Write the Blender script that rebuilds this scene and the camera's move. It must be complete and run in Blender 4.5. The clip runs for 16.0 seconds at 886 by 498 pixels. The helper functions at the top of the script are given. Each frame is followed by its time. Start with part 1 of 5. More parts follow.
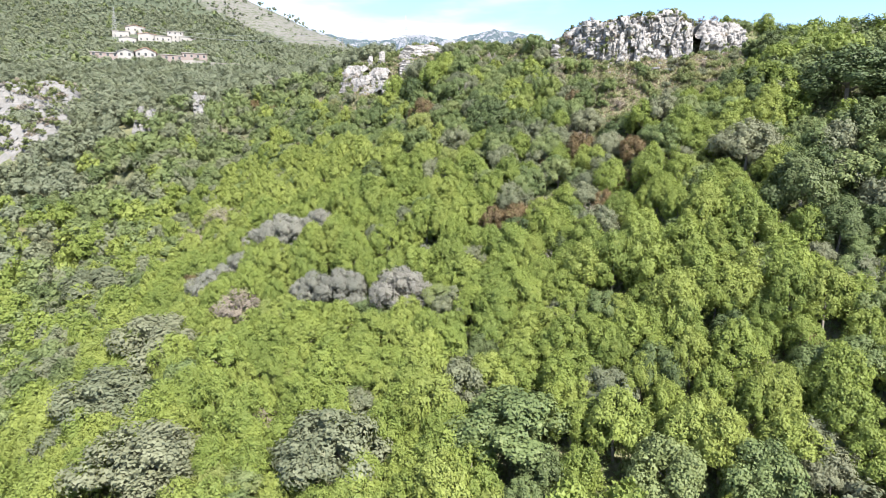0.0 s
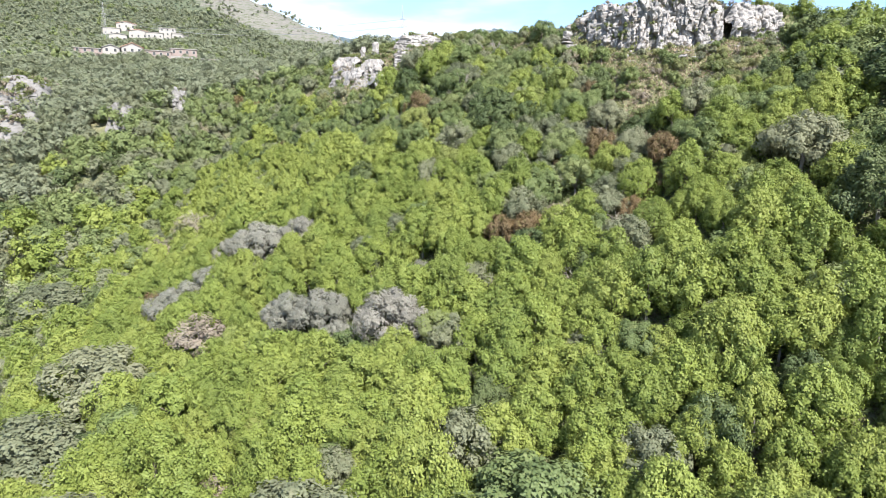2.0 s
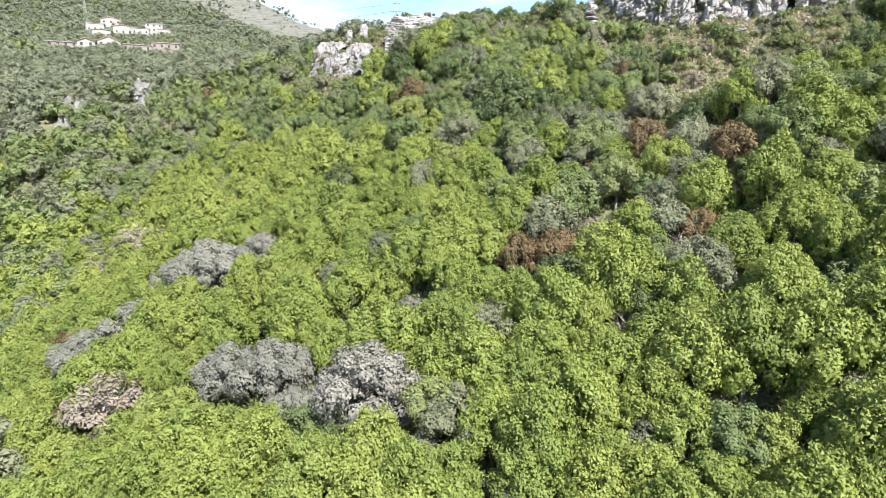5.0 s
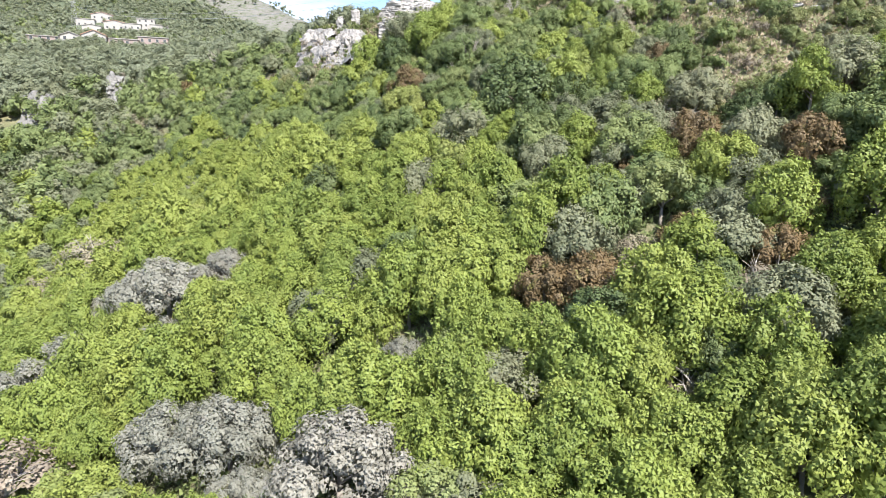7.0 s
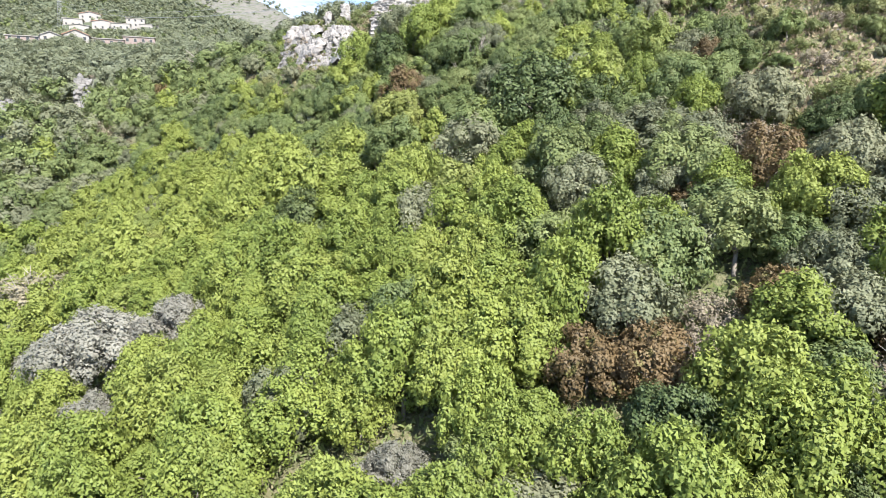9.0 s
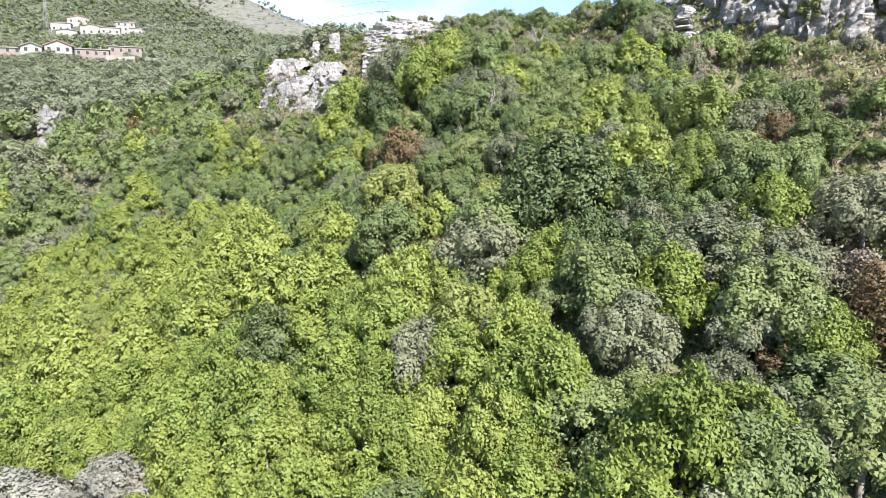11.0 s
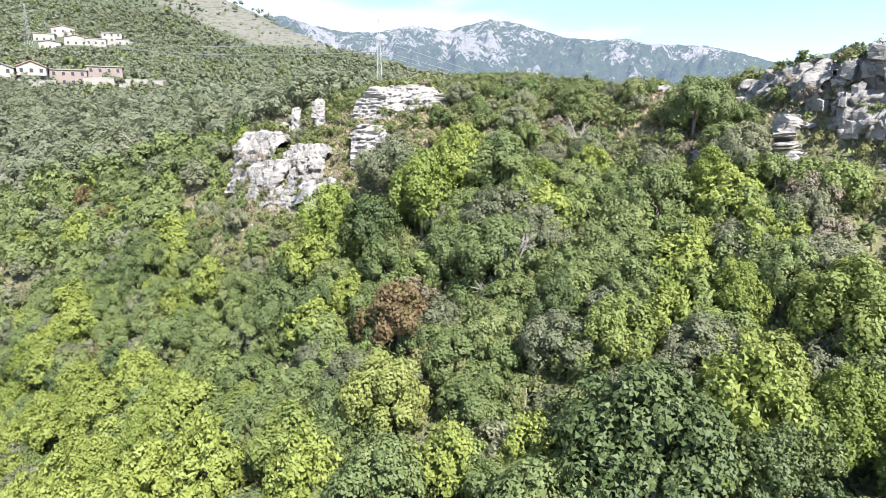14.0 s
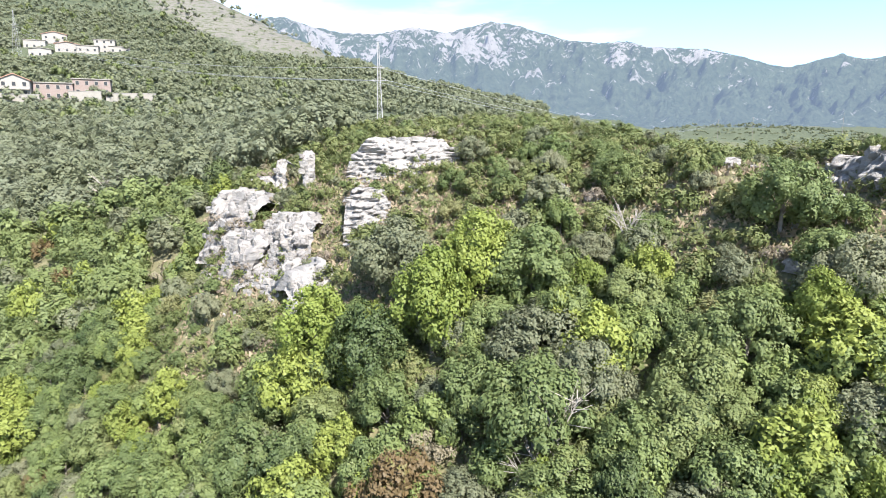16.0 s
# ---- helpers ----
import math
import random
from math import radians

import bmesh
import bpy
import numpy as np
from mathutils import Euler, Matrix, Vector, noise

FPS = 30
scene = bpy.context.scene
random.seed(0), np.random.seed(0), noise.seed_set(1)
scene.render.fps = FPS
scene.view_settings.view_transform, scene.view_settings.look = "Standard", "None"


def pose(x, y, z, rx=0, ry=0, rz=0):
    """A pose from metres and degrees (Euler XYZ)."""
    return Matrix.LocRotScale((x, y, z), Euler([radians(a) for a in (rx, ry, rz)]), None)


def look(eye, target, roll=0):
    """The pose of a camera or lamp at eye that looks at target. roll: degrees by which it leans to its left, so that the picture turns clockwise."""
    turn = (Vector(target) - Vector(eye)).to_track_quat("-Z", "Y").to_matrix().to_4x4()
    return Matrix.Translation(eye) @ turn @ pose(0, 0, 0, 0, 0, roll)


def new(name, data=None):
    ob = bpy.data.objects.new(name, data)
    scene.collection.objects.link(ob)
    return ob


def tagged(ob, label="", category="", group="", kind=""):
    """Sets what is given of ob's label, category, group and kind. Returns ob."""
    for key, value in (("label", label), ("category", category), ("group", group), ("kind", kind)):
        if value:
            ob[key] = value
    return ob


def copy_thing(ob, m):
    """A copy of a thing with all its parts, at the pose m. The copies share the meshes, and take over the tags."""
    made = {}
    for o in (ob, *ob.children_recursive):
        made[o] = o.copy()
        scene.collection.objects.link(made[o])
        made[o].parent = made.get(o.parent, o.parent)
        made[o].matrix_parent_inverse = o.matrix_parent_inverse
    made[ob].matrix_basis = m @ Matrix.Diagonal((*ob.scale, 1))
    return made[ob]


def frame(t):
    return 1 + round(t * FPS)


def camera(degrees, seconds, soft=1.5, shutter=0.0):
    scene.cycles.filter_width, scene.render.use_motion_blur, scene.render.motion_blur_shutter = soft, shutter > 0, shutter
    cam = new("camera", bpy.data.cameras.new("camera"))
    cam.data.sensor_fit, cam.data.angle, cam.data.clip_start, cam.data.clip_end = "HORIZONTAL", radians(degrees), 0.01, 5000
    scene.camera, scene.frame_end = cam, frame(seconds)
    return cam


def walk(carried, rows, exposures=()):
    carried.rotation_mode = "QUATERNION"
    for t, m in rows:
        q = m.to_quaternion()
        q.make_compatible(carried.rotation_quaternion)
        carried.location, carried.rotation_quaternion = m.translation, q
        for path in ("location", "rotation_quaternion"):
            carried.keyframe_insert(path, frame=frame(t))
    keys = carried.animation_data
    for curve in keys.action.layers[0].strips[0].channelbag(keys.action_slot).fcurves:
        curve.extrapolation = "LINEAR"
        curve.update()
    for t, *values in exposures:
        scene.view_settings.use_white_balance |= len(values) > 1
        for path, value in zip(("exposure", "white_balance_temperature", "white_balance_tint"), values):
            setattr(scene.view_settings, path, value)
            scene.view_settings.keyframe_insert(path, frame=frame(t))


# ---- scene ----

# ---------------------------------------------------------------- camera
cam = camera(71.5, 16.0, 0.7)
# seconds, eye x y z, aim per metre ahead (sideways, up), lean
PATH = [
    (0, -0.04, 0.62, 61.75, 0.0000, -0.1520, 0.1),
    (0.5, 0.02, 3.55, 61.76, -0.0005, -0.1521, 0.0),
    (1, 0.06, 6.79, 61.82, -0.0005, -0.1528, 0.0),
    (1.5, 0.14, 10.08, 61.82, -0.0007, -0.1529, 0.0),
    (2, 0.20, 13.50, 61.78, -0.0008, -0.1526, 0.0),
    (2.5, 0.28, 16.86, 61.71, -0.0010, -0.1525, -0.1),
    (3, 0.33, 20.16, 61.68, -0.0010, -0.1522, -0.1),
    (3.5, 0.35, 23.36, 61.64, -0.0010, -0.1517, -0.1),
    (4, 0.30, 26.58, 61.60, -0.0003, -0.1512, -0.1),
    (6.5, 0.24, 41.76, 61.77, -0.0014, -0.1541, -0.3),
    (7, 0.21, 44.83, 61.79, -0.0014, -0.1544, -0.3),
    (7.5, 0.16, 47.80, 61.79, -0.0013, -0.1547, -0.4),
    (8, 0.09, 50.78, 61.81, -0.0012, -0.1545, -0.4),
    (8.5, -0.01, 53.65, 62.25, -0.0007, -0.1551, -0.5),
    (9, -0.12, 56.63, 63.58, 0.0000, -0.1560, -0.6),
    (11.5, -0.40, 71.25, 73.07, 0.0003, -0.1659, -0.95),
    (12, -0.46, 74.13, 74.97, 0.0009, -0.1657, -0.95),
    (12.5, -0.56, 76.90, 76.76, 0.0017, -0.1658, -0.9),
    (13, -0.70, 79.75, 78.50, 0.0023, -0.1662, -0.85),
    (13.5, -0.88, 82.68, 80.18, 0.0027, -0.1664, -0.8),
    (14, -1.12, 85.70, 81.80, 0.0033, -0.1667, -0.75),
    (14.5, -1.41, 88.71, 83.36, 0.0040, -0.1668, -0.7),
    (15, -1.68, 91.66, 84.84, 0.0043, -0.1662, -0.6),
    (15.5, -1.88, 94.53, 86.29, 0.0044, -0.1655, -0.55),
    (16, -2.02, 97.44, 87.75, 0.0041, -0.1646, -0.5),
]
walk(cam, [(t, look((x, y, z), (x + a, y + 1.0, z + b), lean)) for t, x, y, z, a, b, lean in PATH])

# ---------------------------------------------------------------- sky and sun
SUN_ELEVATION, SUN_AZIMUTH = 46.0, 29.0      # degrees; azimuth: how far right of straight behind the flight
scene.view_settings.exposure = 1.74
sun_way = Vector((math.sin(radians(SUN_AZIMUTH)) * math.cos(radians(SUN_ELEVATION)),
                  -math.cos(radians(SUN_AZIMUTH)) * math.cos(radians(SUN_ELEVATION)), math.sin(radians(SUN_ELEVATION))))
lamp = bpy.data.lights.new("sun", "SUN")
lamp.energy, lamp.angle, lamp.color = 4.9, radians(0.55), (1.0, 0.96, 0.89)
sun = new("sun", lamp)
sun.matrix_world = look((0, 0, 0), -sun_way)

world = bpy.data.worlds.new("sky")
scene.world = world
world.use_nodes = True
wn, wl = world.node_tree.nodes, world.node_tree.links
sky = wn.new("ShaderNodeTexSky")
sky.sky_type, sky.sun_disc = "NISHITA", False
sky.sun_elevation, sky.sun_rotation = radians(SUN_ELEVATION), math.atan2(sun_way.x, sun_way.y)
sky.air_density, sky.dust_density, sky.ozone_density = 0.8, 0.15, 3.5
place = wn.new("ShaderNodeTexCoord")
flat = wn.new("ShaderNodeMapping")
flat.inputs["Scale"].default_value = (1.6, 1.6, 7.0)
flat.inputs["Location"].default_value = (0.35, 0.2, 0.1)
wl.new(place.outputs["Generated"], flat.inputs["Vector"])
puff = wn.new("ShaderNodeTexNoise")
puff.inputs["Scale"].default_value, puff.inputs["Detail"].default_value, puff.inputs["Roughness"].default_value = 1.3, 6.0, 0.5
wl.new(flat.outputs["Vector"], puff.inputs["Vector"])
edge = wn.new("ShaderNodeMapRange")
edge.interpolation_type = "SMOOTHSTEP"
edge.inputs["From Min"].default_value, edge.inputs["From Max"].default_value, edge.inputs["To Max"].default_value = 0.5, 0.68, 0.8
wl.new(puff.outputs["Fac"], edge.inputs["Value"])
cloud = wn.new("ShaderNodeMix")
cloud.data_type = "RGBA"
wl.new(edge.outputs["Result"], cloud.inputs["Factor"])
wl.new(sky.outputs["Color"], cloud.inputs["A"])
cloud.inputs["B"].default_value = (4.6, 4.7, 4.8, 1)
wback = wn["Background"]
wback.inputs["Strength"].default_value = 0.11
wl.new(cloud.outputs["Result"], wback.inputs["Color"])

# ---------------------------------------------------------------- noise on arrays
def lattice(ix, iy, seed):
    h = (ix.astype(np.int64) * 374761393 + iy.astype(np.int64) * 668265263 + seed * 974634777) & 0x7FFFFFFF
    h = ((h ^ (h >> 13)) * 1274126177) & 0x7FFFFFFF
    return ((h ^ (h >> 16)) & 0xFFFF) / 65535.0


def soft_noise(x, y, seed=0):
    """Smooth noise between 0 and 1 on arrays, one cell a unit."""
    ix, iy = np.floor(x), np.floor(y)
    u, v = x - ix, y - iy
    u, v = u * u * (3 - 2 * u), v * v * (3 - 2 * v)
    a, b = lattice(ix, iy, seed), lattice(ix + 1, iy, seed)
    c, d = lattice(ix, iy + 1, seed), lattice(ix + 1, iy + 1, seed)
    return (a * (1 - u) + b * u) * (1 - v) + (c * (1 - u) + d * u) * v


def layers(x, y, octaves=4, seed=0, gain=0.5):
    total, amp, norm = 0.0, 1.0, 0.0
    for k in range(octaves):
        total = total + amp * soft_noise(x * 2 ** k + 17.3 * k, y * 2 ** k - 9.1 * k, seed + k)
        norm += amp
        amp *= gain
    return total / norm


def ramp(a, b, v):
    v = np.clip((v - a) / (b - a), 0, 1)
    return v * v * (3 - 2 * v)


# ---------------------------------------------------------------- the lie of the land
HILLS = [
    [-1.2, -6.1, -2.2, 0.9, -6.1, 2.7], [-2.3, -5.8, 5.5, -1.6, 0.4, 13.7],
    [-2.6, -6.7, 0.9, -1.7, 7.8, 10.3], [3.0, -5.1, -7.2, 7.0, 4.0, 2.6],
    [9.1, 4.1, 2.8, 15.2, -0.4, 2.6], [0.7, 2.4, -0.9, 2.9, -9.4, -1.5],
    [-0.8, 2.1, 1.8, 3.2, -9.0, -4.4], [6.9, -3.4, -5.1, -6.9, -12.6, -4.7],
]


# swells round the large crag, and round the crags of the hilltop: x, y, height
CRAG_SWELLS = [(24, 128, 0.4), (28, 122.8, 2.0), (31, 118.8, 2.5), (38, 115.5, 4.7), (46, 115.5, 4.5), (54, 117.5, 3.2), (41, 110.5, 0.8), (29, 110, 2.6), (35, 109.5, 1.5), (49, 110.5, 0.4), (19, 142, 1.4), (22, 131, 0.9), (22, 137, -1.3), (24.3, 140.5, -0.9), (28, 138, 0.7), (30, 130, 0.8), (36, 125, 2.9), (44, 124, 3.5), (52, 125, 0.6), (18, 132, 0.7), (20, 124, 1.5)]
TOP_SWELLS = [(-19, 147.3, 1.9), (-24, 150.5, 1.4), (-15.5, 147.8, -0.3), (-13, 147.5, -0.2), (-20, 155, 0.2), (-15.5, 155, 2.0), (-9.7, 150.3, 1.0), (-6.5, 152.3, 1.1), (-2.5, 153.3, 0.6), (1.5, 154.5, -0.2), (-10.5, 160.5, 1.7), (-4, 160, 0.8), (2, 160, -0.3), (-25, 158, 2.2), (-18, 141, 0.8), (-9, 143, 0.6)]


def near_land(x, y):
    """The wooded spur: an even slope with broad swells, and the step of the large crag."""
    z = 14.216 + 0.0989 * x + 0.3344 * y
    for j, row in enumerate(HILLS):
        for i, h in enumerate(row):
            z = z + h * np.exp(-((x + 130 - 44 * i) ** 2 + (y - 20 - 37 * j) ** 2) / 2178.0)
    step = 6.5 * ramp(119.5, 127, y - 0.75 * np.maximum(0, 33 - x)) * ramp(19, 30, x) * (1 - ramp(58, 72, x)) * (1 - ramp(132, 160, y))
    hollow = 1.6 * np.exp(-((x + 6) / 7.5) ** 2 - ((y - 151.5) / 4.5) ** 2) + 2.0 * np.exp(-((x + 19) / 7) ** 2 - ((y - 145.5) / 5) ** 2) + 3.0 * np.exp(-((x + 27) / 4) ** 2 - ((y - 157) / 6) ** 2) + 2.5 * np.exp(-((x - 43) / 14) ** 2 - ((y - 115) / 7) ** 2)
    for a, b, h in CRAG_SWELLS + TOP_SWELLS:
        z = z + h * np.exp(-((x - a) ** 2 + (y - b) ** 2) / 25.0)
    return z + step - hollow + 3.8 * np.exp(-((x - 19.5) / 6) ** 2 - ((y - 139) / 8) ** 2)


def far_land(x, y):
    """The village slope and the bare mountain spur on one side, the low valley on the other."""
    yy = np.clip(y, 150, 900)
    slope = 93.4 - 0.0536 * np.clip(x, -900, 200) - 0.1428 * yy + 0.000491 * yy ** 2
    beyond = (x + 105) * 0.68 + (y - 540) * 0.73 - 20
    slope = slope + 12 * ramp(480, 640, y) - 1.5 * (np.sqrt(beyond ** 2 + 500) + beyond) / 2
    valley = 60 + 0.045 * np.clip(y - 250, 0, 4000) + 24 * np.exp(-((x - 330) / 190) ** 2 - ((y - 800) / 120) ** 2)
    soft = 12.0
    return soft * np.logaddexp(slope / soft, valley / soft)


def land(x, y):
    x, y = np.asarray(x, float), np.asarray(y, float)
    out = np.maximum(np.maximum(ramp(205, 275, y), ramp(-150, -260, x)), np.maximum(ramp(90, 170, x), ramp(10, -60, y)))
    far = far_land(x, y)
    low = np.minimum(far, near_land(np.clip(x, -140, 100), np.clip(y, -20, 280)) - 0.25 * np.maximum(0, 10 - y))
    far = np.where(y < 205, low, far)
    z = near_land(np.clip(x, -170, 130), np.clip(y, -40, 300)) * (1 - out) + far * out
    rough = 1.2 * (layers(x / 14, y / 14, 4, 3) - 0.5) * (1 + out * 4)
    return z + rough


def ground_at(x, y):
    return float(land(np.array([x]), np.array([y]))[0])


# ---------------------------------------------------------------- materials
def nodes_of(name):
    m = bpy.data.materials.new(name)
    m.use_nodes = True
    return m, m.node_tree.nodes, m.node_tree.links, m.node_tree.nodes["Principled BSDF"]


def noise_node(nt, nl, scale, detail=3.0, rough=0.55, vector=None):
    n = nt.new("ShaderNodeTexNoise")
    n.inputs["Scale"].default_value, n.inputs["Detail"].default_value, n.inputs["Roughness"].default_value = scale, detail, rough
    if vector is not None:
        nl.new(vector, n.inputs["Vector"])
    return n


def blend(nt, nl, fac, a, b, mode="MIX"):
    m = nt.new("ShaderNodeMix")
    m.data_type, m.blend_type = "RGBA", mode
    for sock, v in (("Factor", fac), ("A", a), ("B", b)):
        if isinstance(v, (tuple, float, int)):
            m.inputs[sock].default_value = (*v, 1) if isinstance(v, tuple) else v
        else:
            nl.new(v, m.inputs[sock])
    return m.outputs["Result"]


def spread(nt, nl, value, a, b, lo=0.0, hi=1.0):
    r = nt.new("ShaderNodeMapRange")
    r.inputs["From Min"].default_value, r.inputs["From Max"].default_value = a, b
    r.inputs["To Min"].default_value, r.inputs["To Max"].default_value = lo, hi
    nl.new(value, r.inputs["Value"])
    return r.outputs["Result"]


def leaf_material(name, dark, light, odd, thin=0.38, odd_share=0.12):
    """Foliage: each leaf spray and each tree a little different, light passing through."""
    dark, light, odd = (tuple(c * k for c, k in zip(q, (1.30, 1.19, 1.28))) for q in (dark, light, odd))
    m, nt, nl, b = nodes_of(name)
    geo, info = nt.new("ShaderNodeNewGeometry"), nt.new("ShaderNodeObjectInfo")
    patch = noise_node(nt, nl, 0.22, 2.0, 0.6, geo.outputs["Position"])
    tone = nt.new("ShaderNodeMath")
    tone.operation = "MULTIPLY_ADD"
    nl.new(geo.outputs["Random Per Island"], tone.inputs[0])
    tone.inputs[1].default_value = 0.4
    nl.new(spread(nt, nl, patch.outputs["Fac"], 0.3, 0.7, -0.1, 0.65), tone.inputs[2])
    col = blend(nt, nl, tone.outputs[0], dark, light)
    col = blend(nt, nl, spread(nt, nl, info.outputs["Random"], 0.5, 1.0, 0.0, 0.4), col, odd)
    col = blend(nt, nl, spread(nt, nl, info.outputs["Random"], 0.5, 0.0, 0.0, 0.35), col, tuple(c * 0.8 for c in dark))
    fleck = noise_node(nt, nl, 1.1, 1.0, 0.5, geo.outputs["Position"])
    col = blend(nt, nl, spread(nt, nl, fleck.outputs["Fac"], 0.62, 0.72, 0.0, odd_share * 3), col, odd)
    single = noise_node(nt, nl, 6.5, 2.0, 0.7, geo.outputs["Position"])
    col = blend(nt, nl, spread(nt, nl, single.outputs["Fac"], 0.55, 0.78, 0.0, 0.4), col, tuple(c * 0.5 for c in dark))
    col = blend(nt, nl, spread(nt, nl, single.outputs["Fac"], 0.45, 0.3, 0.0, 0.35), col, tuple(c * 1.15 for c in light))
    rel = nt.new("ShaderNodeBump")
    rel.inputs["Strength"].default_value, rel.inputs["Distance"].default_value = 0.5, 0.08
    nl.new(single.outputs["Fac"], rel.inputs["Height"])
    nl.new(rel.outputs["Normal"], b.inputs["Normal"])
    nl.new(col, b.inputs["Base Color"])
    b.inputs["Roughness"].default_value = 0.55
    b.inputs["Specular IOR Level"].default_value = 0.25
    through_leaf = nt.new("ShaderNodeBsdfTranslucent")
    nl.new(col, through_leaf.inputs["Color"])
    mix = nt.new("ShaderNodeMixShader")
    mix.inputs[0].default_value = thin
    nl.new(b.outputs[0], mix.inputs[1])
    nl.new(through_leaf.outputs[0], mix.inputs[2])
    nl.new(mix.outputs[0], nt["Material Output"].inputs["Surface"])
    return m


LEAF = {
    "broadleaf": leaf_material("broadleaf_leaves", (0.103, 0.15, 0.034), (0.18, 0.235, 0.05), (0.21, 0.245, 0.062)),
    "lush": leaf_material("lush_leaves", (0.095, 0.138, 0.03), (0.175, 0.228, 0.048), (0.205, 0.24, 0.06)),
    "sapling": leaf_material("young_oak_leaves", (0.075, 0.112, 0.04), (0.155, 0.205, 0.07), (0.17, 0.225, 0.06)),
    "oak": leaf_material("oak_leaves", (0.072, 0.108, 0.04), (0.15, 0.20, 0.07), (0.19, 0.215, 0.085)),
    "grey": leaf_material("grey_green_leaves", (0.085, 0.105, 0.058), (0.165, 0.19, 0.108), (0.185, 0.195, 0.115)),
    "olive": leaf_material("olive_leaves", (0.125, 0.14, 0.105), (0.235, 0.25, 0.198), (0.205, 0.20, 0.165)),
    "evergreen": leaf_material("evergreen_leaves", (0.03, 0.052, 0.018), (0.075, 0.105, 0.035), (0.08, 0.1, 0.035), 0.15),
    "rust": leaf_material("rusty_leaves", (0.085, 0.068, 0.032), (0.145, 0.108, 0.05), (0.115, 0.125, 0.038), 0.3, 0.3),
    "yellow": leaf_material("yellowing_leaves", (0.105, 0.148, 0.04), (0.185, 0.228, 0.062), (0.21, 0.232, 0.072)),
    "dry": leaf_material("dry_twigs", (0.10, 0.093, 0.066), (0.19, 0.168, 0.122), (0.13, 0.145, 0.065), 0.1),
    "scrub": leaf_material("scrub_leaves", (0.075, 0.105, 0.035), (0.17, 0.20, 0.075), (0.24, 0.22, 0.11)),
    "straw": leaf_material("straw_grass", (0.18, 0.16, 0.10), (0.30, 0.265, 0.18), (0.19, 0.21, 0.09)),
}
# haze put into the leaf colours: greyer, flatter copies for the distant woods
HAZY_LEAF = {
    "oak": leaf_material("hazy_oak_leaves", (0.09, 0.12, 0.07), (0.14, 0.17, 0.10), (0.15, 0.17, 0.105)),
    "grey": leaf_material("hazy_grey_leaves", (0.098, 0.122, 0.068), (0.148, 0.174, 0.098), (0.16, 0.175, 0.105)),
    "broadleaf": leaf_material("hazy_broad_leaves", (0.08, 0.112, 0.042), (0.135, 0.168, 0.062), (0.15, 0.17, 0.065)),
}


def bark_material():
    m, nt, nl, b = nodes_of("bark")
    geo = nt.new("ShaderNodeNewGeometry")
    n = noise_node(nt, nl, 6.0, 5.0, 0.65, geo.outputs["Position"])
    nl.new(blend(nt, nl, n.outputs["Fac"], (0.10, 0.085, 0.07), (0.26, 0.23, 0.2)), b.inputs["Base Color"])
    b.inputs["Roughness"].default_value = 0.9
    return m


def rock_material(name="limestone", pale=(0.29, 0.268, 0.256), dull=(0.165, 0.158, 0.156)):
    m, nt, nl, b = nodes_of(name)
    geo, info = nt.new("ShaderNodeNewGeometry"), nt.new("ShaderNodeObjectInfo")
    big = noise_node(nt, nl, 0.45, 4.0, 0.6, geo.outputs["Position"])
    fine = noise_node(nt, nl, 3.2, 6.0, 0.7, geo.outputs["Position"])
    squash = nt.new("ShaderNodeMapping")
    squash.inputs["Scale"].default_value = (0.5, 0.5, 3.2)
    squash.inputs["Rotation"].default_value = (0.12, 0.1, 0.0)
    nl.new(geo.outputs["Position"], squash.inputs["Vector"])
    beds = noise_node(nt, nl, 0.9, 5.0, 0.6, squash.outputs["Vector"])
    col = blend(nt, nl, spread(nt, nl, big.outputs["Fac"], 0.35, 0.68), pale, dull)
    col = blend(nt, nl, spread(nt, nl, fine.outputs["Fac"], 0.5, 0.75, 0.0, 0.5), col, (0.10, 0.10, 0.10))
    col = blend(nt, nl, spread(nt, nl, beds.outputs["Fac"], 0.58, 0.7, 0.0, 0.55), col, (0.25, 0.21, 0.18))
    col = blend(nt, nl, spread(nt, nl, info.outputs["Random"], 0.0, 1.0, 0.0, 0.25), col, (0.29, 0.28, 0.265))
    nl.new(col, b.inputs["Base Color"])
    b.inputs["Roughness"].default_value = 0.9
    bump = nt.new("ShaderNodeBump")
    bump.inputs["Strength"].default_value, bump.inputs["Distance"].default_value = 1.0, 0.4
    nl.new(blend(nt, nl, 0.5, fine.outputs["Fac"], beds.outputs["Fac"]), bump.inputs["Height"])
    nl.new(bump.outputs["Normal"], b.inputs["Normal"])
    return m


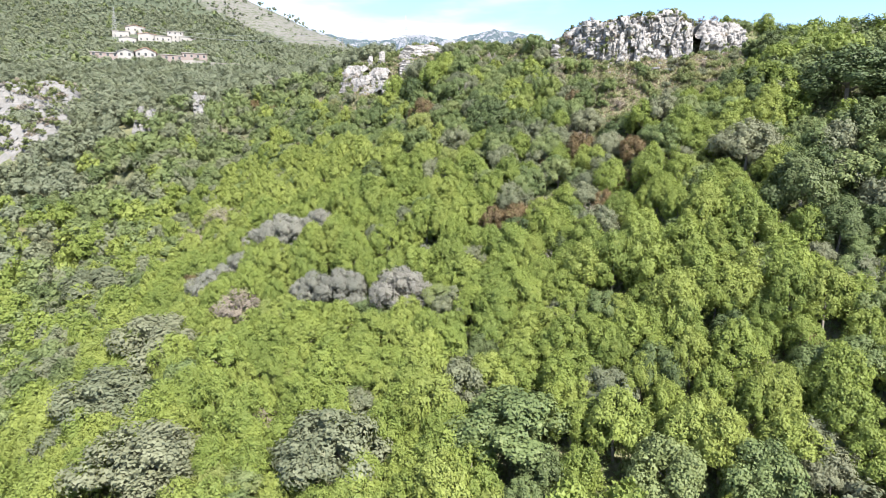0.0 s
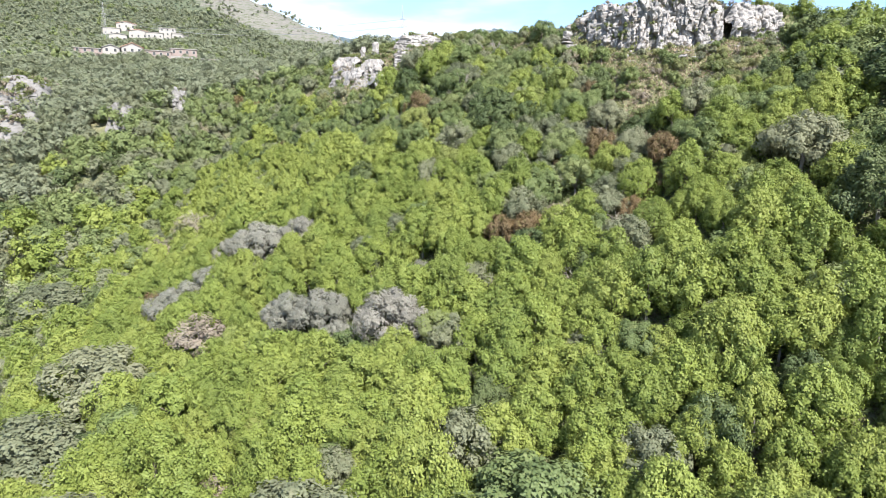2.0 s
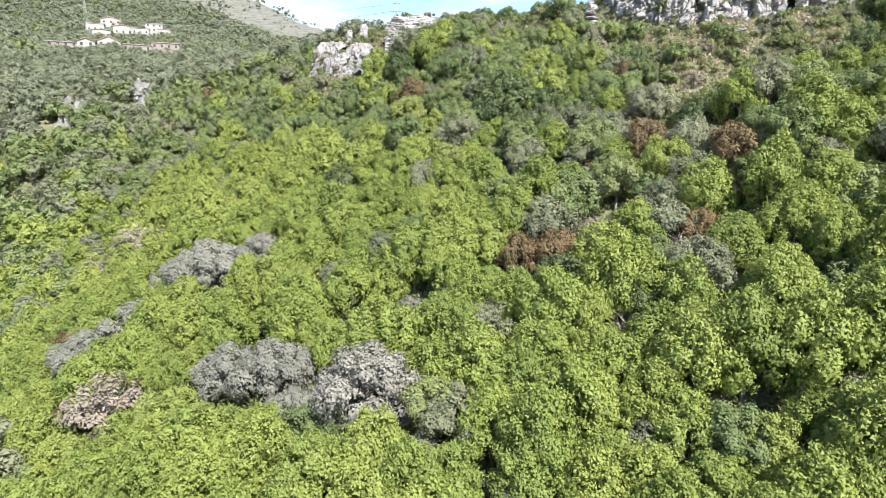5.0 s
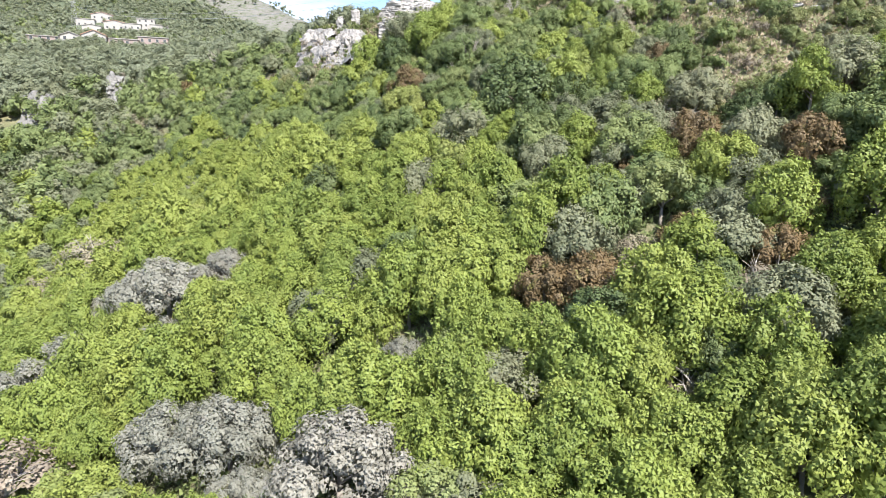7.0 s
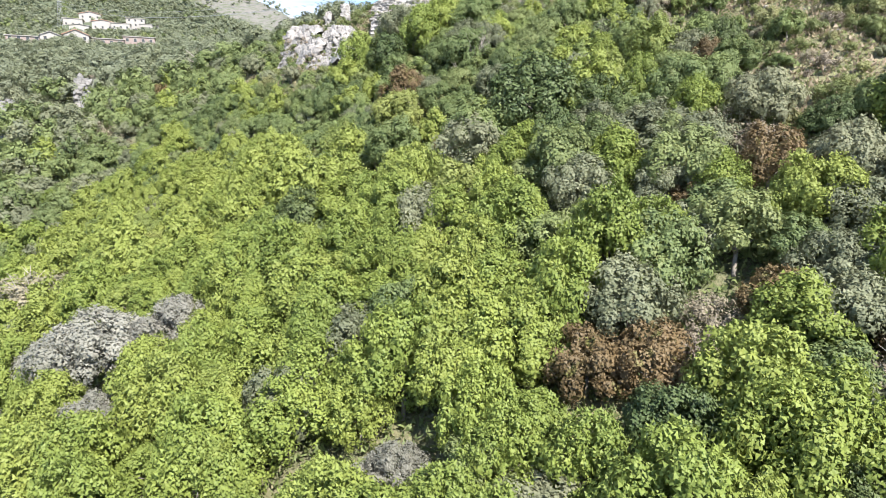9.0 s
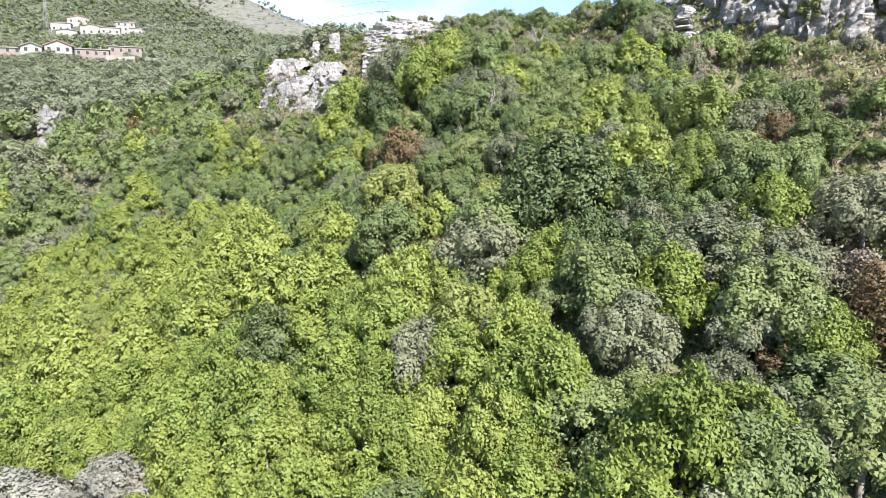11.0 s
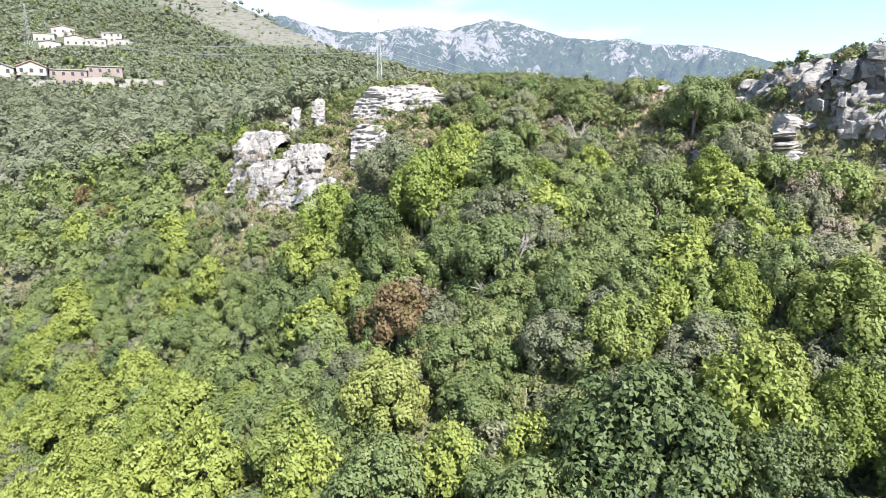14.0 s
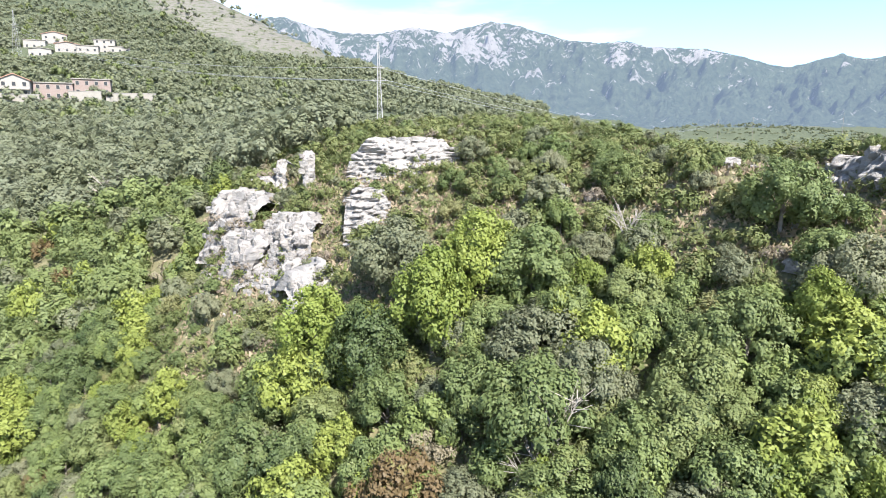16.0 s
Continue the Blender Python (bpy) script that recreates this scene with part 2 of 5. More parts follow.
def ground_material():
    """Forest floor near by, dry grass and stones on the crest, scree on the bare mountain spur."""
    m, nt, nl, b = nodes_of("hillside_soil")
    geo = nt.new("ShaderNodeNewGeometry")
    at = geo.outputs["Position"]
    a = noise_node(nt, nl, 0.12, 4.0, 0.6, at)
    c = noise_node(nt, nl, 1.4, 5.0, 0.65, at)
    d = noise_node(nt, nl, 0.03, 6.0, 0.65, at)
    col = blend(nt, nl, spread(nt, nl, a.outputs["Fac"], 0.35, 0.65), (0.06, 0.072, 0.03), (0.125, 0.115, 0.06))
    col = blend(nt, nl, spread(nt, nl, c.outputs["Fac"], 0.5, 0.75, 0, 0.6), col, (0.26, 0.225, 0.145))
    xyz = nt.new("ShaderNodeSeparateXYZ")
    nl.new(at, xyz.inputs[0])
    # scree lies along the crest of the bare spur, below it scrub
    along = nt.new("ShaderNodeVectorMath")
    along.operation = "DOT_PRODUCT"
    nl.new(at, along.inputs[0])
    along.inputs[1].default_value = (0.68, 0.73, 0.0)
    line = nt.new("ShaderNodeMath")
    line.operation = "ADD"
    nl.new(along.outputs["Value"], line.inputs[0])
    nl.new(spread(nt, nl, d.outputs["Fac"], 0.0, 1.0, -30, 30), line.inputs[1])
    steep = nt.new("ShaderNodeMath")
    steep.operation = "MULTIPLY"
    nl.new(spread(nt, nl, line.outputs[0], 270, 282), steep.inputs[0])
    nl.new(spread(nt, nl, xyz.outputs["Z"], 138, 152), steep.inputs[1])
    high = steep.outputs[0]
    far_scrub = spread(nt, nl, xyz.outputs["Y"], 240, 300)
    col = blend(nt, nl, far_scrub, col, blend(nt, nl, spread(nt, nl, c.outputs["Fac"], 0.4, 0.65), (0.04, 0.052, 0.027), (0.07, 0.082, 0.044)))
    scree = blend(nt, nl, spread(nt, nl, c.outputs["Fac"], 0.4, 0.65), (0.135, 0.125, 0.112), (0.085, 0.082, 0.07))
    scrub_dots = noise_node(nt, nl, 0.22, 3.0, 0.7, at)
    scree = blend(nt, nl, spread(nt, nl, scrub_dots.outputs["Fac"], 0.52, 0.57), scree, (0.06, 0.07, 0.035))
    nl.new(blend(nt, nl, high, col, scree), b.inputs["Base Color"])
    b.inputs["Roughness"].default_value = 0.95
    bump = nt.new("ShaderNodeBump")
    bump.inputs["Strength"].default_value, bump.inputs["Distance"].default_value = 0.8, 0.4
    nl.new(c.outputs["Fac"], bump.inputs["Height"])
    nl.new(bump.outputs["Normal"], b.inputs["Normal"])
    return m


def mountain_material():
    """Far range: dark scrub with pale limestone faces, the haze of four kilometres mixed in as blue glow."""
    m, nt, nl, b = nodes_of("hazy_far_mountains")
    geo = nt.new("ShaderNodeNewGeometry")
    at = geo.outputs["Position"]
    big = noise_node(nt, nl, 0.0028, 4.0, 0.6, at)
    fine = noise_node(nt, nl, 0.022, 8.0, 0.75, at)
    xyz = nt.new("ShaderNodeSeparateXYZ")
    nl.new(geo.outputs["Normal"], xyz.inputs[0])
    col = blend(nt, nl, spread(nt, nl, fine.outputs["Fac"], 0.35, 0.65), (0.055, 0.08, 0.046), (0.12, 0.145, 0.088))
    total = nt.new("ShaderNodeMath")
    total.operation = "MULTIPLY_ADD"
    nl.new(fine.outputs["Fac"], total.inputs[0])
    total.inputs[1].default_value = 0.9
    nl.new(big.outputs["Fac"], total.inputs[2])
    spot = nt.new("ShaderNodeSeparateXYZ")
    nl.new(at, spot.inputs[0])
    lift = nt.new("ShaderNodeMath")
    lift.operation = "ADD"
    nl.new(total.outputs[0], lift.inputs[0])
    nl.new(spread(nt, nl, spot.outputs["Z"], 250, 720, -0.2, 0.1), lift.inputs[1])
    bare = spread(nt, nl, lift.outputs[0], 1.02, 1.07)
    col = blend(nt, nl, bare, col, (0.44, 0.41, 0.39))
    crags = noise_node(nt, nl, 0.0075, 9.0, 0.8, at)
    col = blend(nt, nl, spread(nt, nl, crags.outputs["Fac"], 0.595, 0.63, 0.0, 0.9), col, (0.46, 0.43, 0.41))
    col = blend(nt, nl, spread(nt, nl, crags.outputs["Fac"], 0.46, 0.36, 0.0, 0.7), col, (0.035, 0.05, 0.03))
    nl.new(col, b.inputs["Base Color"])
    relief = nt.new("ShaderNodeBump")
    relief.inputs["Strength"].default_value, relief.inputs["Distance"].default_value = 1.0, 90.0
    nl.new(fine.outputs["Fac"], relief.inputs["Height"])
    nl.new(relief.outputs["Normal"], b.inputs["Normal"])
    b.inputs["Roughness"].default_value = 1.0
    b.inputs["Specular IOR Level"].default_value = 0.0
    # painted haze: an even blue emission blended over the whole range
    haze_glow = nt.new("ShaderNodeEmission")
    haze_glow.inputs["Color"].default_value, haze_glow.inputs["Strength"].default_value = (0.38, 0.51, 0.76, 1), 0.52
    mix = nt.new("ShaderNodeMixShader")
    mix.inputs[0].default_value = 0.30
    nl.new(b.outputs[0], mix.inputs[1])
    nl.new(haze_glow.outputs[0], mix.inputs[2])
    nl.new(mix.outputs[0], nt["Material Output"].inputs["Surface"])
    return m


def plain_material(name, color, rough=0.8, stain=0.25, scale=1.5, metal=0.0):
    m, nt, nl, b = nodes_of(name)
    geo = nt.new("ShaderNodeNewGeometry")
    n = noise_node(nt, nl, scale, 5.0, 0.65, geo.outputs["Position"])
    shade = tuple(c * 0.6 for c in color)
    nl.new(blend(nt, nl, spread(nt, nl, n.outputs["Fac"], 0.45, 0.8, 0, stain * 2), color, shade), b.inputs["Base Color"])
    b.inputs["Roughness"].default_value, b.inputs["Metallic"].default_value = rough, metal
    return m


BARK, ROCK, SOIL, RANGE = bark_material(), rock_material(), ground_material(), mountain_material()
# the limestone again in darker tones, for three outcrops on the flank
GREY_ROCK = rock_material("darker_limestone", (0.15, 0.141, 0.136), (0.10, 0.097, 0.094))
DEADWOOD = plain_material("bleached_wood", (0.30, 0.27, 0.24), 0.9)
RENDERED = plain_material("white_render", (0.235, 0.22, 0.205), 0.85)
BRICKWORK = plain_material("bare_clay_block", (0.195, 0.152, 0.138), 0.9)
CONCRETE = plain_material("pale_concrete", (0.22, 0.205, 0.185), 0.9)
CLAY = plain_material("clay_roof", (0.30, 0.175, 0.13), 0.85)
DARKGLASS = plain_material("dark_glass", (0.02, 0.022, 0.025), 0.4, 0.1)
STEEL = plain_material("galvanised_steel", (0.3, 0.3, 0.3), 0.6, 0.2, 1.0, 0.3)
CABLE = plain_material("aluminium_cable", (0.35, 0.36, 0.37), 0.5, 0.1, 1.0, 0.5)


# ---------------------------------------------------------------- mesh helpers
def mesh_from(name, verts, tris, material, smooth=False):
    """A mesh of triangles from arrays."""
    verts, tris = np.asarray(verts, np.float32), np.asarray(tris, np.int32)
    me = bpy.data.meshes.new(name)
    me.vertices.add(len(verts))
    me.vertices.foreach_set("co", verts.ravel())
    me.loops.add(tris.size)
    me.loops.foreach_set("vertex_index", tris.ravel())
    me.polygons.add(len(tris))
    me.polygons.foreach_set("loop_start", np.arange(0, tris.size, 3, dtype=np.int32))
    if smooth:
        me.polygons.foreach_set("use_smooth", np.ones(len(tris), dtype=bool))
    me.update(calc_edges=True)
    me.materials.append(material)
    return me


def part(name, bm, material, parent, label=""):
    """Links a bmesh as one mesh object under a thing or a part."""
    me = bpy.data.meshes.new(name)
    bm.to_mesh(me)
    bm.free()
    me.materials.append(material)
    ob = new(name, me)
    ob.parent = parent
    return tagged(ob, label)


def under(ob, parent):
    ob.parent = parent
    return ob


def box(bm, x0, y0, z0, x1, y1, z1):
    m = Matrix.Translation(((x0 + x1) / 2, (y0 + y1) / 2, (z0 + z1) / 2)) @ Matrix.Diagonal((x1 - x0, y1 - y0, z1 - z0, 1))
    return bmesh.ops.create_cube(bm, size=1.0, matrix=m)["verts"]


def beam(bm, a, b, r, sides=5, r2=None):
    """A rod between two places."""
    a, b = Vector(a), Vector(b)
    turn = (b - a).to_track_quat("Z", "Y").to_matrix().to_4x4()
    m = Matrix.Translation((a + b) / 2) @ turn
    bmesh.ops.create_cone(bm, cap_ends=True, segments=sides, radius1=r, radius2=r if r2 is None else r2, depth=(b - a).length, matrix=m)


def sheet(xs, ys, zs):
    """Vertices and triangles of a grid; zs has a row for each y."""
    X, Y = np.meshgrid(xs, ys)
    verts = np.stack([X.ravel(), Y.ravel(), np.asarray(zs).ravel()], 1)
    n, k = len(xs), len(ys)
    i = (np.arange(k - 1)[:, None] * n + np.arange(n - 1)[None, :]).ravel()
    tris = np.concatenate([np.stack([i, i + 1, i + n + 1], 1), np.stack([i, i + n + 1, i + n], 1)])
    return verts, tris


# ---------------------------------------------------------------- ground and far range
gx = np.concatenate([-140 - np.geomspace(3, 3400, 46)[::-1], np.arange(-140, 92, 1.6), 92 + np.geomspace(2, 3400, 40)])
gy = np.concatenate([-10 - np.geomspace(4, 900, 14)[::-1], np.arange(-10, 230, 1.6), 230 + np.geomspace(2.5, 2600, 80)])
GX, GY = np.meshgrid(gx, gy)
v, t = sheet(gx, gy, land(GX, GY))
ground = tagged(new("ground", mesh_from("ground", v, t, SOIL, True)), "steep hillside of soil, dry grass and scree under the trees", "ground", kind="structure")

RIDGE_AT = [-60, -30, -20, -14.9, -13.5, -11.6, -8.7, -5.6, -4.3, -2.3, 0.7, 2.7, 4.6, 6.1, 8.6, 11.5, 13.9, 16.2, 18.1, 20.3, 22.9, 25.1, 27.1, 28.7, 30.2, 32, 33.5, 34.8, 40, 60]
RIDGE_UP = [0.14, 0.17, 0.19, 0.198, 0.2, 0.19, 0.18, 0.178, 0.182, 0.19, 0.18, 0.188, 0.196, 0.192, 0.179, 0.163, 0.159, 0.159, 0.149, 0.146, 0.14, 0.129, 0.116, 0.11, 0.116, 0.123, 0.114, 0.117, 0.12, 0.12]
az = np.linspace(-48, 48, 620)
far = np.geomspace(1250, 4500, 170)
AZ, FAR = np.meshgrid(az, far)
skyline = np.interp(AZ, RIDGE_AT, RIDGE_UP)
rise = ramp(1300, 4050, FAR) ** 1.5
crest_h = skyline * 4050 + 75
gully = 1 - np.abs(2 * layers(AZ / 4.2, FAR / 700, 4, 40, 0.5) - 1) * 2
gorge = 1 - np.abs(2 * layers(AZ / 1.3 + FAR / 900, FAR / 330, 4, 47, 0.55) - 1) * 2
fade = 1 - ramp(3700, 4080, FAR)
Z = 95 + (crest_h - 95) * rise - fade * (0.03 + rise) * (170 * np.clip(gully, -0.6, 1) + 75 * np.clip(gorge, -0.6, 1)) + 45 * (layers(AZ / 0.5, FAR / 60, 4, 60, 0.6) - 0.5) * (0.3 + rise)
Z = np.minimum(Z, 80 + (skyline - 0.004) * FAR + 20 * (layers(AZ / 0.5, FAR / 60, 3, 62) - 0.5))
Z = Z - 500 * ramp(4080, 4500, FAR)
X, Y = FAR * np.tan(np.radians(AZ)) * np.cos(np.radians(AZ)), FAR * np.cos(np.radians(AZ)) + 60
n, k = len(az), len(far)
i = (np.arange(k - 1)[:, None] * n + np.arange(n - 1)[None, :]).ravel()
tris = np.concatenate([np.stack([i, i + 1, i + n + 1], 1), np.stack([i, i + n + 1, i + n], 1)])
tagged(new("backdrop", mesh_from("backdrop", np.stack([X.ravel(), Y.ravel(), Z.ravel()], 1), tris, RANGE, True)), "far limestone mountain range with scrub and pale cliffs, blue haze mixed in", "mountains", kind="structure")


# ---------------------------------------------------------------- trees
def knob():
    bm = bmesh.new()
    bmesh.ops.create_icosphere(bm, subdivisions=1, radius=1.0)
    bm.verts.index_update()
    v = np.array([p.co for p in bm.verts])
    t = np.array([[p.index for p in q.verts] for q in bm.faces])
    bm.free()
    return v, t


KNOB = knob()


def foliage(rng, radius, height, lobes, count, size, droop=0.0, low=0.12, shape=1.0):
    """A crown as arrays, its foot at z = 0: rounded lobes set over a dome, each lobe covered with tufts of leaf sprays that face outwards."""
    i = np.arange(lobes) + rng.uniform(0.2, 0.8, lobes)
    up = 1 - 1.5 * i / lobes
    turn = i * 2.39996 + rng.normal(size=lobes) * 0.35
    wide = np.sqrt(np.maximum(0.0, 1 - up ** 2)) * (1 - shape * 0.4 * np.clip(up, 0, 1))
    r = radius * rng.uniform(0.19, 0.34, lobes) * (1.0 if lobes > 20 else 1.2 if lobes > 9 else 1.6)
    far = rng.uniform(0.6, 0.92, lobes)
    mid, half = height * (1 + low) / 2, height * (1 - low) / 2
    c = np.stack([np.cos(turn) * wide * radius * far, np.sin(turn) * wide * radius * far, mid + up * (half * rng.uniform(0.8, 1.1, lobes) - 0.7 * r)], 1)
    away = c - np.array([0, 0, mid * 0.8])
    away /= np.linalg.norm(away, axis=1)[:, None] + 1e-9
    stretch = np.array([1, 1, 1.0 + 0.6 * droop])
    # tufts over each lobe
    tufts = max(8, count // 13)
    pick = rng.choice(lobes, size=tufts, p=r ** 2 / (r ** 2).sum())
    d = rng.normal(size=(tufts, 3)) + 0.75 * away[pick] + np.array([0, 0, 0.35])
    d /= np.linalg.norm(d, axis=1)[:, None]
    tuft = c[pick] + d * (r[pick] * rng.uniform(0.76, 1.14, tufts))[:, None] * stretch
    gap = np.linalg.norm((tuft[:, None, :] - c[None]) / stretch, axis=2) / r[None]
    gap[np.arange(tufts), pick] = 9.0
    skin = np.flatnonzero(gap.min(1) > 0.86)
    own = skin[rng.integers(len(skin), size=count)]
    off = rng.normal(size=(count, 3))
    reach = np.minimum(2.2 * size, 0.5 * r[pick[own]])[:, None]
    p = tuft[own] + off * reach * 0.6 - d[own] * (np.linalg.norm(off, axis=1)[:, None] - 1.0) * reach * 0.3
    inner = rng.random(count) < 0.13
    heart = np.array([0, 0, height * 0.42])
    p[inner] = heart + (p[inner] - heart) * rng.uniform(0.5, 0.8, (int(inner.sum()), 1))
    loose = 0.3 if size < 0.25 else 0.18
    nrm = d[own] + loose * off + loose * rng.normal(size=(count, 3)) + np.array([0, -0.05, 0.2])
    nrm /= np.linalg.norm(nrm, axis=1)[:, None]
    a = np.cross(nrm, rng.normal(size=(count, 3)))
    a[:, 2] += droop * 0.8 * np.abs(a).max(1)
    a /= np.linalg.norm(a, axis=1)[:, None] + 1e-9
    b = np.cross(nrm, a)
    s = size * 1.3 * rng.uniform(0.65, 1.35, count)[:, None] * np.where(inner, 1.7, 1.0)[:, None]
    v = np.stack([p + a * s * 0.62, p - a * s * 0.38 + b * s * 0.44 - nrm * s * 0.06, p - a * s * 0.38 - b * s * 0.44 - nrm * s * 0.06], 1).reshape(-1, 3)
    v[:, 2] = np.maximum(v[:, 2], 0.05)
    t = np.arange(count * 3).reshape(-1, 3)
    if size > 0.4:
        # far crowns: each lobe has a dense leafy heart
        for q in range(lobes):
            w = KNOB[0] * (0.9 + 0.25 * rng.normal(size=(len(KNOB[0]), 1))) * r[q] * 0.74 * stretch + c[q]
            t = np.concatenate([t, KNOB[1] + len(v)])
            v = np.concatenate([v, w])
    return v, t


def stem(rng, height, radius, twigs=5):
    """A tapered trunk with a few limbs, as arrays."""
    bm = bmesh.new()
    lean = Vector((rng.normal() * 0.08, rng.normal() * 0.08, 1)) * height
    beam(bm, (0, 0, -0.5), lean * 0.45, radius, 6, radius * 0.75)
    beam(bm, lean * 0.45, lean * 0.85, radius * 0.72, 5, radius * 0.3)
    for q in range(twigs):
        turn = q * 2.4 + rng.random()
        foot = lean * rng.uniform(0.35, 0.6)
        beam(bm, foot, foot + Vector((math.cos(turn), math.sin(turn), 0.8)) * height * 0.28, radius * 0.4, 4, radius * 0.12)
    bmesh.ops.triangulate(bm, faces=bm.faces)
    bm.verts.index_update()
    v = np.array([p.co for p in bm.verts])
    t = np.array([[p.index for p in q.verts] for q in bm.faces])
    bm.free()
    return v, t


#            crown radius, height, lobes, sprays, size, droop, low, taper
KINDS = {
    "broadleaf": (2.6, 5.4, 36, 8400, 0.142, 0.8, 0.03, 0.9),
    "lush": (2.5, 5.6, 34, 8400, 0.142, 0.9, 0.03, 1.0),
    "oak": (2.7, 4.7, 32, 8400, 0.138, 0.1, 0.03, 0.5),
    "sapling": (1.4, 2.6, 18, 2800, 0.125, 0.2, 0.02, 0.5),
    "grey": (2.7, 4.5, 32, 8400, 0.132, 0.1, 0.03, 0.5),
    "olive": (2.7, 3.9, 28, 13000, 0.098, 0.2, 0.03, 0.4),
    "evergreen": (2.6, 5.0, 32, 9000, 0.125, 0.6, 0.02, 0.8),
    "rust": (2.0, 3.5, 24, 6500, 0.108, 0.6, 0.02, 0.6),
    "yellow": (2.3, 4.4, 28, 8000, 0.128, 0.3, 0.03, 0.6),
    "dry": (2.2, 3.4, 18, 3000, 0.105, 0.0, 0.03, 0.5),
    "scrub": (1.3, 1.8, 12, 1700, 0.105, 0.0, 0.0, 0.4),
}
TREE_NAMES = {
    "broadleaf": ("broadleaf_tree", "bright yellow-green leafy tree on the steep slope", "tree"),
    "lush": ("lush_tree", "deep green leafy tree with upright shoots on the slope", "tree"),
    "sapling": ("young_oak", "small young oak filling the wood below the crest", "tree"),
    "oak": ("oak_tree", "dull green oak with a rounded crown on the slope", "tree"),
    "grey": ("downy_oak", "grey-green downy oak with a loose crown on the slope", "tree"),
    "olive": ("olive_tree", "silvery olive tree with billowing crown among green trees", "olive tree"),
    "evergreen": ("evergreen_tree", "dense dark green evergreen tree among paler trees", "tree"),
    "rust": ("withered_tree", "rust-brown withering small tree among green trees", "tree"),
    "yellow": ("yellowing_tree", "yellowish pale green tree among darker oaks", "tree"),
    "dry": ("bare_tree", "half-bare greyish tree with thin dry twigs", "tree"),
    "scrub": ("shrub", "low green and straw-coloured shrub on stony ground", "shrub"),
}
VARIANTS = 5
MOST = 300      # single trees of a kind; those past that are joined into the woodland
shapes, plainer, middle, coarse, coarsest, tree_models = {}, {}, {}, {}, {}, {}
for s, (kind, (rad, hgt, lob, num, siz, dro, low, tap)) in enumerate(KINDS.items()):
    rng = np.random.default_rng(100 + s)
    shapes[kind] = [foliage(rng, rad, hgt, lob, num, siz, dro, low, tap) for q in range(VARIANTS)]
    plainer[kind] = [foliage(rng, rad, hgt, lob - 4, int(num / 2.3), siz * 1.5, dro, low, tap) for q in range(VARIANTS)]
    middle[kind] = [foliage(rng, rad, hgt, 18, num // 6, siz * 2.05, dro, low, tap) for q in range(3)]
    coarse[kind] = [foliage(rng, rad, hgt, 6, 110, siz * 4.4, dro, low, tap) for q in range(3)]
    coarsest[kind] = [foliage(rng, rad, hgt, 3, 40, siz * 6.5, dro, low, tap) for q in range(3)]
    stems = [stem(rng, hgt * 0.8, 0.06 * rad) for q in range(2)]
    name, label, category = TREE_NAMES[kind]
    for fine, crowns in ((True, shapes), (False, plainer)):
        tree_models[kind, fine] = []
        for q in range(VARIANTS):
            foot = tagged(new(name), label, category, group="trees of the wooded slope" if kind != "scrub" else "shrubs")
            under(new("crown", mesh_from(kind + "_crown", *crowns[kind][q], LEAF[kind])), foot)
            under(new("trunk", mesh_from(kind + "_trunk", *stems[q % 2], BARK)), foot)
            tree_models[kind, fine].append([foot, False])

def stand(kind, variant, m, fine=True):
    """One tree as a thing of its own; the first of each model is the model itself."""
    model = tree_models[kind, fine][variant]
    if not model[1]:
        model[1] = True
        model[0].matrix_basis = m
        return model[0]
    return copy_thing(model[0], m @ Matrix.Diagonal([1 / q for q in model[0].scale] + [1]))


